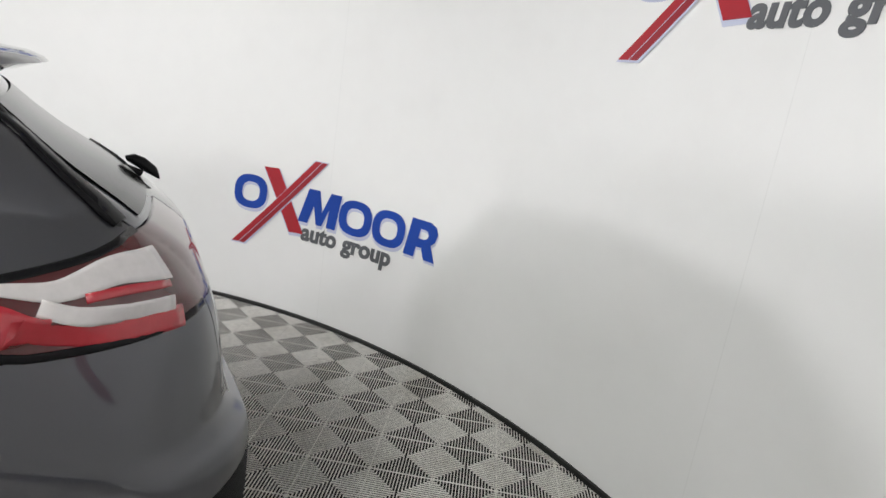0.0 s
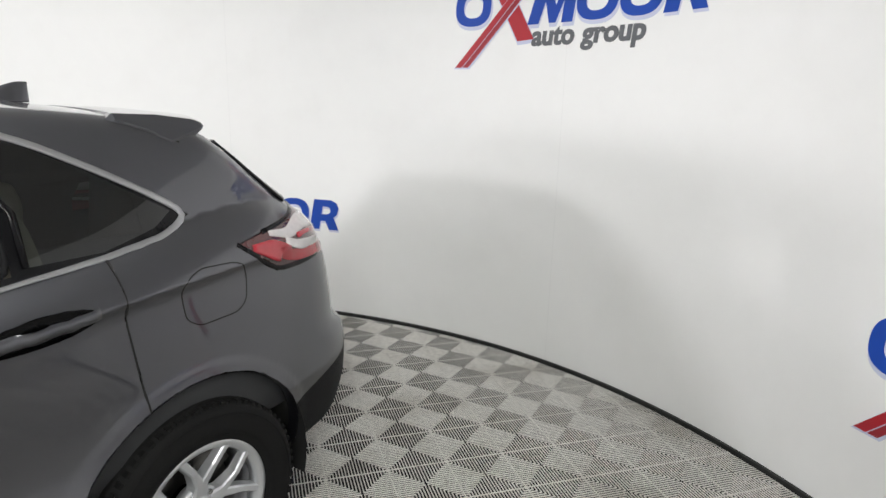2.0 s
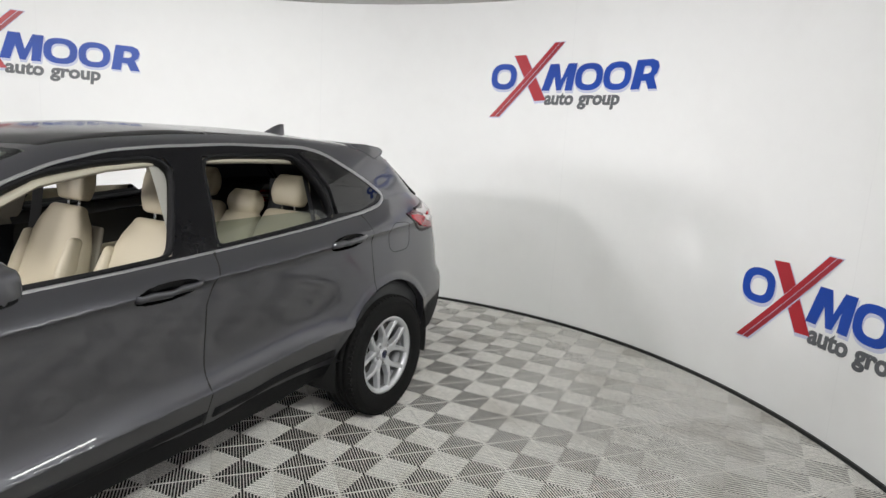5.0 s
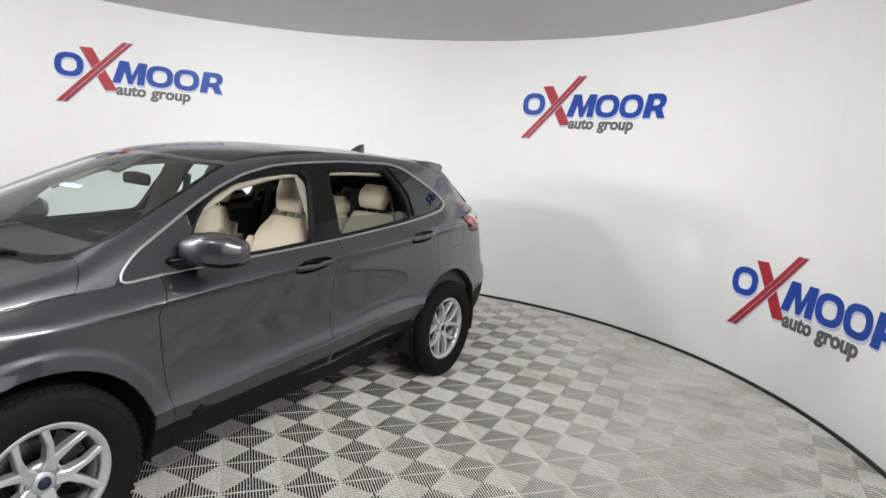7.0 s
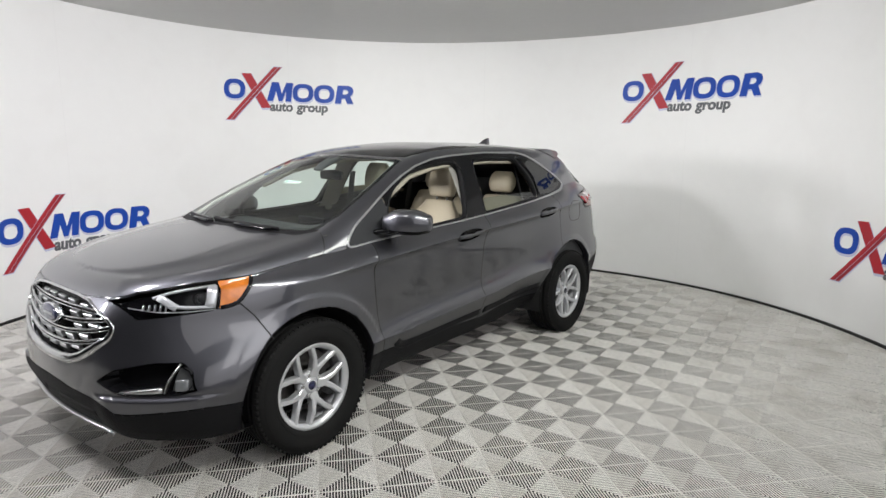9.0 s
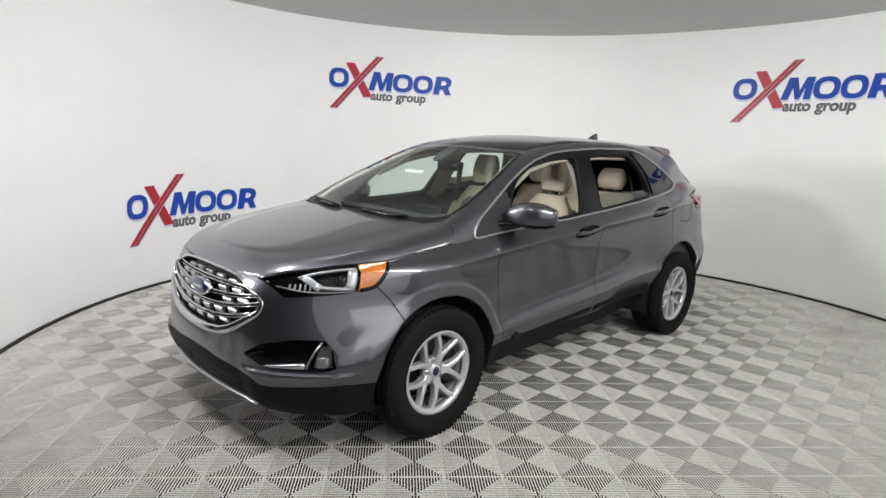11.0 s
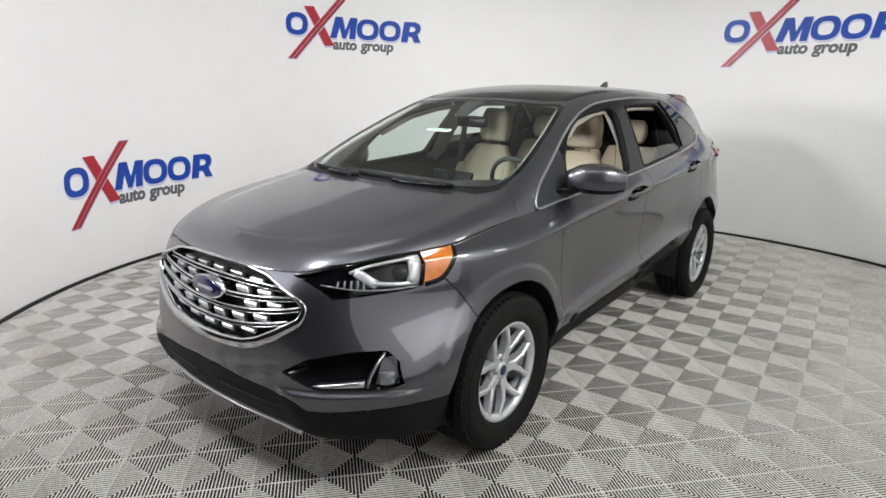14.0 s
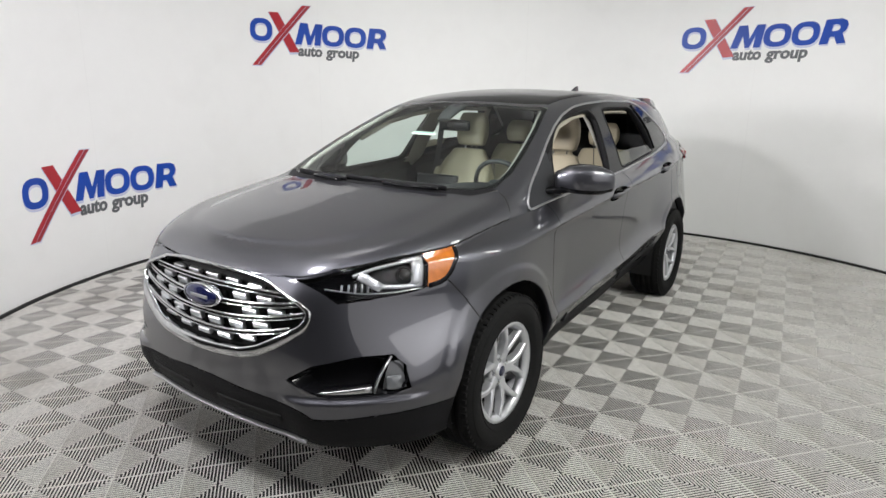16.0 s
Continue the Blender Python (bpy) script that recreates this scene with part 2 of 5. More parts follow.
def logo_sign(az, foot):
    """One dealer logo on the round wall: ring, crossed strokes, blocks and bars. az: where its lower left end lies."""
    thing = new("wall_logo")
    thing.location = ring(az - 12, RADIUS - .002, foot)
    back = thing.location.copy()

    def place(u, v, d):
        u, v = u * .99, v * .99
        return ring(az - math.degrees(u / RADIUS), RADIUS - .002 - d, foot + v) - back

    def shape(name, outline, mat, d0, d1, hole=None, label=""):
        bm = bmesh.new()
        put = lambda u, v, d: place(u, v, d0 + d)
        if hole is None:
            solid_outline(bm, outline, put, d1 - d0)
        else:
            n = len(outline)
            rows = [[put(u, v, d) for u, v in loop + loop[:1]] for loop, d in ((outline, 0), (outline, d1 - d0), (hole, d1 - d0), (hole, 0))]
            grid_mesh(bm, rows)
        bmesh.ops.remove_doubles(bm, verts=bm.verts, dist=1e-5)
        bmesh.ops.recalc_face_normals(bm, faces=bm.faces)
        return part(name, bm, mat, thing, label, smooth=False)

    def oval(cu, cv, ru, rv, lean=.12, n=36, p=2.5):
        pts = []
        for i in range(n):
            a = 2 * math.pi * i / n
            c, s = math.cos(a), math.sin(a)
            u = ru * math.copysign(abs(c) ** (2 / p), c)
            v = rv * math.copysign(abs(s) ** (2 / p), s)
            pts.append((cu + u + lean * v, cv + v))
        return pts

    def shifted(pts, du, dv, grow=1.0):
        mu, mv = sum(p[0] for p in pts) / len(pts), sum(p[1] for p in pts) / len(pts)
        return [(mu + (u - mu) * grow + du, mv + (v - mv) * grow + dv) for u, v in pts]

    def band(u0, v0, u1, v1, wide):
        return [(u0, v0), (u0 + wide, v0), (u1 + wide, v1), (u1, v1)]

    # each low-set pale shape draws a letter's outline and drop shadow together
    # rings
    for cu, cv, ru, rv in ((.132, .385, .136, .122), (1.032, .372, .140, .119), (1.318, .370, .137, .119)):
        o, h = oval(cu, cv, ru, rv, .06), oval(cu, cv, ru * .54, rv * .57, .06)
        shape("ring_edge_shade", shifted(o, .006, -.019, 1.04), LOGO_SHADE, 0, .001, shifted(h, .006, -.019, .97))
        shape("ring", o, LOGO_BLUE, .001, .004, h)
    # notched block and blunt block
    notched = [(.545, .254), (.622, .496), (.714, .496), (.745, .352), (.812, .496), (.902, .496), (.866, .254), (.790, .254), (.806, .385), (.748, .256), (.702, .256), (.672, .385), (.626, .254)]
    shape("block_edge_shade", shifted(notched, .006, -.019, 1.04), LOGO_SHADE, 0, .001)
    shape("block", notched, LOGO_BLUE, .001, .004)
    halves = ([(1.459, .250), (1.505, .490), (1.605, .490), (1.605, .436), (1.580, .436), (1.568, .374), (1.605, .374), (1.605, .318), (1.558, .318), (1.545, .250)],
              [(1.605, .490), (1.655, .490), (1.705, .468), (1.722, .427), (1.705, .375), (1.675, .350), (1.718, .250), (1.632, .250), (1.605, .308), (1.605, .374), (1.616, .374), (1.640, .384), (1.650, .406), (1.642, .427), (1.620, .436), (1.605, .436)])
    for half in halves:
        shape("block_edge_shade", [(u + .006, v - .017) for u, v in half], LOGO_SHADE, 0, .001)
        shape("block", half, LOGO_BLUE, .001, .004)
    # crossed strokes, laid along the wall's curve
    def strip(name, left, right, mat, d0, d1, label=""):
        bm, rows, n = bmesh.new(), [], 14
        for k in range(n + 1):
            t = k / n
            l, r = [[e[0][a] + (e[1][a] - e[0][a]) * t for a in (0, 1)] for e in (left, right)]
            rows.append([place(*l, d0), place(*l, d1), place(*r, d1), place(*r, d0)])
        grid_mesh(bm, rows)
        for row in (rows[0], rows[-1]):
            bm.faces.new([bm.verts.new(p) for p in row])
        bmesh.ops.remove_doubles(bm, verts=bm.verts, dist=1e-5)
        bmesh.ops.recalc_face_normals(bm, faces=bm.faces)
        return part(name, bm, mat, thing, label, smooth=False)

    strip("stroke_edge_shade", ((.226, .576), (.480, .134)), ((.362, .584), (.614, .146)), LOGO_SHADE, 0, .001)
    strip("stroke", ((.232, .582), (.478, .158)), ((.352, .587), (.598, .166)), LOGO_RED, .001, .0045)
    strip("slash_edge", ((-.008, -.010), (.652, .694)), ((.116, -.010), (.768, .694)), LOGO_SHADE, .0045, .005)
    strip("slash", ((.002, .0), (.654, .688)), ((.056, .0), (.707, .688)), LOGO_RED, .005, .007, "bright red slanting stroke")
    strip("slash", ((.062, .0), (.713, .688)), ((.106, .0), (.757, .688)), LOGO_DARK_RED, .005, .007, "dark red slanting stroke")
    # the two grey words under the blocks
    for word, start, wide in (("auto", .580, .305), ("group", .935, .425)):
        data = bpy.data.curves.new("words", "FONT")
        data.body, data.size, data.extrude, data.resolution_u, data.offset = word, .17, .0015, 4, .0065
        ob = bpy.data.objects.new("words", data)
        me = bpy.data.meshes.new_from_object(ob)
        bpy.data.objects.remove(ob)
        bpy.data.curves.remove(data)
        left, right = min(v.co.x for v in me.vertices), max(v.co.x for v in me.vertices)
        for v in me.vertices:
            v.co = place(start + (v.co.x - left) / (right - left) * wide + .10 * v.co.y, .130 + v.co.y * .98, v.co.z + .0017)
        me.materials.append(LOGO_GREY)
        ob = new("word", me)
        ob.parent = thing
    return tagged(thing, "blue, red and grey dealer logo stuck on the white wall", "wall logo", "logos round the booth wall")


for az, foot in ((300.3, .455), (260.3, 1.942), (220.0, .450), (180.6, 1.936), (140.8, .440), (100.8, 1.936)):
    logo_sign(az, foot)
def curve(keys):
    """A smooth curve through (x, value) keys."""
    k = sorted(keys)
    xs, ys = np.array([a for a, _ in k], float), np.array([b for _, b in k], float)
    d = np.diff(ys) / np.diff(xs)
    m = np.concatenate(([d[0]], np.where(d[1:] * d[:-1] > 0, 2 * d[1:] * d[:-1] / (d[1:] + d[:-1] + 1e-12), 0), [d[-1]]))
    def at(x):
        x = np.clip(x, xs[0], xs[-1])
        i = np.clip(np.searchsorted(xs, x) - 1, 0, len(xs) - 2)
        h = xs[i + 1] - xs[i]
        t = (x - xs[i]) / h
        return ((1 + 2 * t) * (1 - t) ** 2 * ys[i] + t * (1 - t) ** 2 * h * m[i]
                + t * t * (3 - 2 * t) * ys[i + 1] + t * t * (t - 1) * h * m[i + 1])
    return at


def smooth_max(a, b, k):
    h = np.maximum(k - np.abs(a - b), 0) / k
    return np.maximum(a, b) + h * h * k / 4


def ramp(x, a, b):
    t = np.clip((x - a) / (b - a), 0, 1)
    return t * t * (3 - 2 * t)


# the car's lines: x forward from the middle of the wheelbase, z up from the floor, y half widths
belt_z = curve([(2.3, .93), (1.9, .97), (1.7, 1.0), (1.25, 1.055), (1.1, 1.067), (.9, 1.087), (0, 1.137), (-.28, 1.153), (-.8, 1.193), (-1.24, 1.236), (-1.55, 1.3), (-1.8, 1.32), (-2.3, 1.3)])
belt_y = curve([(2.3, .72), (2.0, .78), (1.7, .808), (1.25, .826), (.9, .838), (0, .848), (-.8, .838), (-1.24, .814), (-1.55, .765), (-1.8, .725), (-2.1, .66), (-2.4, .58)])
crease_z = curve([(2.3, .91), (1.9, .935), (1.3, .963), (.96, .988), (.65, 1.012), (.22, 1.042), (-.13, 1.062), (-.67, 1.09), (-1.16, 1.128), (-1.5, 1.148), (-2.3, 1.16)])
crease_y = curve([(2.3, .80), (2.0, .868), (1.7, .912), (1.4, .932), (.9, .945), (0, .952), (-1.0, .945), (-1.4, .927), (-1.65, .895), (-1.8, .873), (-2.0, .829), (-2.2, .765), (-2.45, .67)])
low_z = curve([(2.3, .5), (.93, .512), (.285, .553), (-.15, .58), (-.8, .638), (-2.4, .66)])
low_y = curve([(2.3, .82), (2.0, .9), (1.7, .935), (.85, .948), (-.75, .952), (-1.4, .948), (-1.8, .915), (-2.1, .86), (-2.4, .77)])
hood_z = curve([(2.45, .93), (2.3, .975), (2.15, 1.018), (1.95, 1.062), (1.7, 1.105), (1.4, 1.152), (1.2, 1.178), (.9, 1.20)])
upper_z = curve([(1.8, .96), (1.38, 1.165), (1.0, 1.35), (.7, 1.478), (.45, 1.572), (.25, 1.622), (0, 1.655), (-.3, 1.674), (-.8, 1.674), (-1.2, 1.660), (-1.6, 1.625), (-2.0, 1.57)])
nose_x = curve([(.2, 2.22), (.26, 2.29), (.32, 2.345), (.45, 2.385), (.6, 2.383), (.75, 2.362), (.85, 2.335), (.92, 2.30), (1.0, 2.235), (1.1, 2.10)])
tail_x = curve([(.2, -2.2), (.28, -2.28), (.4, -2.37), (.55, -2.408), (.7, -2.408), (.745, -2.398), (.79, -2.355), (.83, -2.332), (.9, -2.325), (1.05, -2.30), (1.2, -2.225), (1.3, -2.105), (1.4, -1.97), (1.5, -1.86), (1.62, -1.74), (1.75, -1.62)])
AXLE, HUB_Z = 1.425, .365


def side_y(x, z):
    zb, yb, zc, yc, zl, yl = belt_z(x), belt_y(x), crease_z(x), crease_y(x), low_z(x), low_y(x)
    dz = z - zb
    glass = yb - .40 * dz - .35 * dz * dz
    s = np.clip((z - zc) / (zb - zc), 0, 1)
    shoulder = yc + (yb - yc) * (.45 * s + .55 * s ** 2.2)
    s = np.clip((z - zl) / (zc - zl), 0, 1)
    mid = ramp(x, 1.5, .5) * ramp(x, -1.6, -.6)
    ledge = ramp(x, 1.15, .75) * ramp(x, -1.25, -.75)
    scoop = .012 * np.sin(math.pi * s ** .6) * mid + .030 * ledge * (s / .22) * np.exp(1 - s / .22) + .021 * (1 - np.exp(-(1 - s) / .035)) * s * ramp(x, 1.35, 1.0)
    door = yl + (yc - yl) * s - scoop
    dz = zl - z
    sill = yl - (.16 + .30 * mid) * dz - .35 * dz * dz
    y = np.where(z > zb, glass, np.where(z > zc, shoulder, np.where(z > zl, door, sill)))
    for ax in (AXLE, -AXLE):
        r = np.hypot(x - ax, z - HUB_Z)
        y = y + (.006 * np.exp(-((r - .44) / .055) ** 2) + (.008 if ax > 0 else .004) * ramp(r, .524, .492) * ramp(z, .34, .66)) * (z < .95)
    return y


def top_z(x, y):
    u = np.maximum(x - 1.2, 0) / .97
    line = np.where(u < 1, (.60 - .06 * u) * np.maximum(1 - u ** 6, 0) ** .45, (1 - u) * 1.2)
    ridge = .010 / (1 + np.exp(np.clip((y - line) / .020, -40, 40)))
    hood = hood_z(x) - .05 * y * y + ridge
    upper = upper_z(x + .12 * y * y) - .10 * y * y
    return smooth_max(hood, upper, .03)


def body_f(x, y, z):
    """Below zero inside the car's body."""
    y = np.abs(y)
    side = y - side_y(x, z)
    top = (z - top_z(x, y)) * .93
    w = np.maximum(y - .45, 0)
    sweep = 1.2 + 1.4 * ramp(z, .5, .85)
    shelf = .022 * ramp(y, .42, .56) * ramp(z, .502, .478)
    front = (x - (nose_x(z) + shelf - .2 * y * y - sweep * w * w)) / np.sqrt(1 + (.4 * y + 2 * sweep * w) ** 2)
    w = np.maximum(y - .56, 0)
    bow = .052 * np.exp(-((z - 1.26) / .14) ** 2) * np.minimum(y * y / .42 - 1, 0)  # the tailgate's glass is bowed in plan
    rear = (tail_x(z) + bow + .12 * y * y + 1.7 * w * w - x) / np.sqrt(1 + (.24 * y + 3.4 * w) ** 2)
    rear = rear / (1 + .45 * ramp(z, 1.0, 1.3))
    f = smooth_max(side, top, .075)
    f = smooth_max(f, front, .05)
    f = smooth_max(f, rear, .07)
    return smooth_max(f, .24 + .09 * ramp(x, -.6, -.98) - z, .04)

# ---- the car's skin, cut into panels ----
from mathutils.bvhtree import BVHTree

FR, RR, AXIS_Z = 1.75, -1.75, .72


def body_points(n_turn=140, n_cap=72, step=.021):
    """Half of the body's skin (y above zero), as rows round a lengthwise axis."""
    turns = np.concatenate([np.linspace(-math.pi / 2, -.55, 26)[:-1], np.linspace(-.55, .52, n_turn), np.linspace(.52, math.pi / 2, 56)[1:]])
    front = [(FR, a) for a in np.linspace(math.pi / 2 * .985, 0, n_cap)[:-1]]
    mid = [(x, 0.0) for x in np.linspace(FR, RR, int((FR - RR) / step))]
    back = [(RR, -a) for a in np.linspace(0, math.pi / 2 * .985, n_cap)[1:]]
    rows = front + mid + back
    ox = np.array([r[0] for r in rows])[:, None] + 0 * turns
    lift = np.array([r[1] for r in rows])[:, None] + 0 * turns
    th = turns[None, :] + 0 * ox
    d = np.stack([np.sin(lift), np.cos(lift) * np.cos(th), np.cos(lift) * np.sin(th)], -1)
    lo, hi = np.zeros(ox.shape), np.full(ox.shape, 1.8)
    for _ in range(36):
        m = (lo + hi) / 2
        inside = body_f(ox + m * d[..., 0], m * d[..., 1], AXIS_Z + m * d[..., 2]) < 0
        lo, hi = np.where(inside, m, lo), np.where(inside, hi, m)
    return np.stack([ox + lo * d[..., 0], lo * d[..., 1], AXIS_Z + lo * d[..., 2]], -1)


SKIN_GRID = body_points()
SKIN_ROWS, SKIN_COLS = SKIN_GRID.shape[:2]
SKIN_FLAT = SKIN_GRID.reshape(-1, 3)


def body_normals(p):
    e = .004
    g = np.stack([body_f(p[:, 0] + (k == 0) * e, p[:, 1] + (k == 1) * e, p[:, 2] + (k == 2) * e)
                  - body_f(p[:, 0] - (k == 0) * e, p[:, 1] - (k == 1) * e, p[:, 2] - (k == 2) * e) for k in range(3)], -1)
    return g / np.maximum(np.linalg.norm(g, axis=1, keepdims=True), 1e-9)


SKIN_NORMAL = body_normals(SKIN_FLAT)
SKIN_QUADS = [(i * SKIN_COLS + j, i * SKIN_COLS + j + 1, (i + 1) * SKIN_COLS + j + 1, (i + 1) * SKIN_COLS + j) for i in range(SKIN_ROWS - 1) for j in range(SKIN_COLS - 1)]
SKIN_TREE = BVHTree.FromPolygons(SKIN_FLAT.tolist(), SKIN_QUADS)


def skin(p, way, start):
    """From p, with its coordinate number `way` started inside at `start`, the spot where that axis leaves the body."""
    o, d = Vector(p), Vector((0, 0, 0))
    o[way] = start
    d[way] = 1 if start >= 0 else -1
    left = o.y >= 0
    o.y = max(abs(o.y), 1e-4)
    hit = SKIN_TREE.ray_cast(o, d, 3.0)[0]
    if hit is None:
        hit = SKIN_TREE.find_nearest(o + d)[0]
    return Vector((hit.x, hit.y if left else -hit.y, hit.z))


def on_side(x, z, lift=0.0):
    p = skin((x, .2, z), 1, .2)
    return p + body_normal(p) * lift


def on_nose(y, z, lift=0.0):
    p = skin((1.6, y, z), 0, 1.6)
    return p + body_normal(p) * lift


def on_top(x, y, lift=0.0):
    p = skin((x, y, .8), 2, .8)
    return p + body_normal(p) * lift


def body_normal(p):
    q = Vector((p[0], abs(p[1]), p[2]))
    place, _, i, _ = SKIN_TREE.find_nearest(q)
    n = Vector((0, 0, 0))
    for k in SKIN_QUADS[i]:
        n += Vector(SKIN_NORMAL[k]) / ((Vector(SKIN_FLAT[k]) - place).length + 1e-4)
    n.normalize()
    return Vector((n.x, n.y if p[1] >= 0 else -n.y, n.z))


def inside_outline(px, py, outline):
    n, hit = len(outline), False
    for i in range(n):
        (x0, y0), (x1, y1) = outline[i], outline[(i + 1) % n]
        if (y0 > py) != (y1 > py) and px < (x1 - x0) * (py - y0) / (y1 - y0) + x0:
            hit = not hit
    return hit


def score(bm, line, axes, keep, closed=False):
    """Cuts the skin along a line drawn in the view of two axes, where keep(centre) holds."""
    a, b = axes
    pts = line + line[:1] if closed else line
    us, vs = [p[0] for p in pts], [p[1] for p in pts]
    box = min(us) - .03, max(us) + .03, min(vs) - .03, max(vs) + .03
    pool = {f for f in bm.faces if box[0] < f.verts[0].co[a] < box[1] and box[2] < f.verts[0].co[b] < box[3]}
    for p, q in zip(pts, pts[1:]):
        lo0, hi0, lo1, hi1 = min(p[0], q[0]) - .002, max(p[0], q[0]) + .002, min(p[1], q[1]) - .002, max(p[1], q[1]) + .002
        near = []
        for f in pool:
            if not f.is_valid:
                continue
            us, vs = [v.co[a] for v in f.verts], [v.co[b] for v in f.verts]
            if max(us) > lo0 and min(us) < hi0 and max(vs) > lo1 and min(vs) < hi1 and keep(f.calc_center_median()):
                near.append(f)
        if not near:
            continue
        no = Vector((0, 0, 0))
        no[a], no[b] = q[1] - p[1], -(q[0] - p[0])
        co = Vector((0, 0, 0))
        co[a], co[b] = p
        geom = list({e for f in near for e in f.edges} | {v for f in near for v in f.verts}) + near
        cut = bmesh.ops.bisect_plane(bm, geom=geom, dist=2e-4, plane_co=co, plane_no=no.normalized())
        pool |= {g for g in cut["geom"] if isinstance(g, bmesh.types.BMFace)}


# outlines, side view (x, z)
GLASS_EDGE = [(1.105, 1.067), (1.085, 1.108), (1.0, 1.185), (.868, 1.258), (.77, 1.311), (.645, 1.376), (.479, 1.451), (.305, 1.512), (.091, 1.558), (-.13, 1.578), (-.5, 1.596), (-.95, 1.593), (-1.05, 1.578), (-1.13, 1.553), (-1.28, 1.475), (-1.42, 1.395), (-1.54, 1.316), (-1.44, 1.270), (-1.24, 1.238), (-.8, 1.195), (-.28, 1.155), (.15, 1.129), (.55, 1.109), (.9, 1.088)]
FRONT_OPEN = [(.75, 1.118), (.735, 1.20), (.69, 1.285), (.60, 1.375), (.48, 1.441), (.356, 1.486), (.159, 1.518), (-.054, 1.537), (-.135, 1.530), (-.155, 1.49), (-.085, 1.32), (-.02, 1.158), (.3, 1.137)]
REAR_OPEN = [(-.238, 1.168), (-.303, 1.49), (-.322, 1.542), (-.5, 1.552), (-.86, 1.552), (-.905, 1.53), (-.985, 1.40), (-1.01, 1.31), (-1.005, 1.236), (-.6, 1.198)]
REAR_GLASS = [(-.238, 1.169), (-.259, 1.270), (-.905, 1.282), (-.955, 1.25), (-.975, 1.2335), (-.6, 1.199)]
QUARTER = [(-1.02, 1.57), (-1.12, 1.543), (-1.25, 1.475), (-1.48, 1.335), (-1.41, 1.293), (-1.24, 1.253), (-1.05, 1.25), (-1.06, 1.38), (-.945, 1.568)]
SEAM_FRONT = [(.862, 1.275), (.915, 1.088), (.975, .935), (.965, .8), (.945, .65), (.915, .5), (.885, .36), (.86, .22)]
SEAM_PILLAR = [(-.22, 1.165), (-.15, 1.05), (-.115, .95), (-.112, .68), (-.135, .44), (-.16, .22)]
SEAM_REAR = [(-1.238, 1.245), (-1.226, 1.17), (-1.22, 1.09), (-1.238, .94), (-1.256, .80)]
SILL = [(1.1, .425), (.8, .425), (.34, .405), (-.2, .388), (-.42, .425), (-.75, .43), (-1.1, .43)]
HOOD_EDGE = [(2.45, .895), (2.31, .920), (2.25, .938), (2.16, .968), (1.98, .996), (1.84, 1.005), (1.698, 1.012), (1.5, 1.035), (1.262, 1.058), (1.18, 1.22)]
LAMP = [(2.252, .930), (2.16, .964), (1.98, .992), (1.84, 1.001), (1.702, 1.008), (1.762, .935), (1.80, .888), (1.94, .868), (2.045, .860), (2.195, .852)]
AMBER = [(1.66, 1.05), (1.866, 1.05), (1.862, .96), (1.892, .85), (1.7, .85)]
WING_SEAM = [(1.795, .888), (1.74, .82), (1.68, .70)]
NOSE_LOW = [(2.5, .492), (2.384, .490), (2.376, .477), (2.35, .464), (2.318, .420), (2.29, .419), (2.18, .429), (2.03, .436), (1.89, .424), (1.6, .43)]
TAIL_TOP = [(-1.642, 1.212), (-1.77, 1.230), (-1.91, 1.248), (-2.0, 1.264), (-2.05, 1.286), (-2.4, 1.288)]
TAIL_LOW = [(-1.642, 1.212), (-1.713, 1.157), (-1.812, 1.091), (-1.95, 1.088), (-2.08, 1.094), (-2.2, 1.112), (-2.45, 1.12)]
REAR_LOW = [(-1.6, .50), (-1.80, .56), (-2.0, .61), (-2.3, .68), (-2.5, .68)]
HANDLES = [[(mx + .138 * math.cos(a), mz - .07 * .138 * math.cos(a) + .036 * math.copysign(abs(math.sin(a)) ** .8, math.sin(a))) for a in np.linspace(0, 2 * math.pi, 25)[:-1]] for mx, mz in ((.066, 1.043), (-1.006, 1.112))]
# front view (y, z)
GRILLE = [(0, .930), (.2, .926), (.33, .913), (.50, .850), (.537, .818), (.523, .764), (.43, .704), (.334, .653), (.248, .627), (.12, .615), (0, .612)]
FOG = [(.47, .561), (.565, .622), (.69, .652), (.775, .648), (.815, .606), (.845, .521), (.80, .506), (.60, .507)]
# plan view (x, y)
COWL = [(1.405, 0), (1.40, .25), (1.375, .45), (1.31, .63), (1.20, .715), (1.19, .80)]
SCREEN_LOW = [(1.375, 0), (1.36, .25), (1.325, .45), (1.27, .60), (1.19, .70)]
SCREEN_SIDE = [(1.19, .70), (1.05, .712), (.87, .688), (.65, .642), (.47, .594), (.36, .565)]
SCREEN_TOP = [(.45, 0), (.44, .25), (.42, .42), (.36, .565)]
SCREEN = SCREEN_LOW[:-1] + SCREEN_SIDE + SCREEN_TOP[:-1][::-1]
ROOF_GLASS = [(.405, 0), (.395, .25), (.37, .42), (.31, .545), (-.1, .545), (-.42, .54), (-.42, 0)]
ROOF_GLASS_REAR = [(-.44, 0), (-.44, .54), (-1.08, .51), (-1.12, .3), (-1.13, 0)]
HATCH_SIDE = [(-1.62, .57), (-1.78, .60), (-1.95, .635), (-2.06, .66), (-2.3, .66)]
ARCHES = ((AXLE, .372, .432), (-AXLE, .372, .462))


def arch_line(ax, az, r):
    return [(ax + r * math.cos(a), az + r * math.sin(a)) for a in np.linspace(-.62, math.pi + .62, 34)]


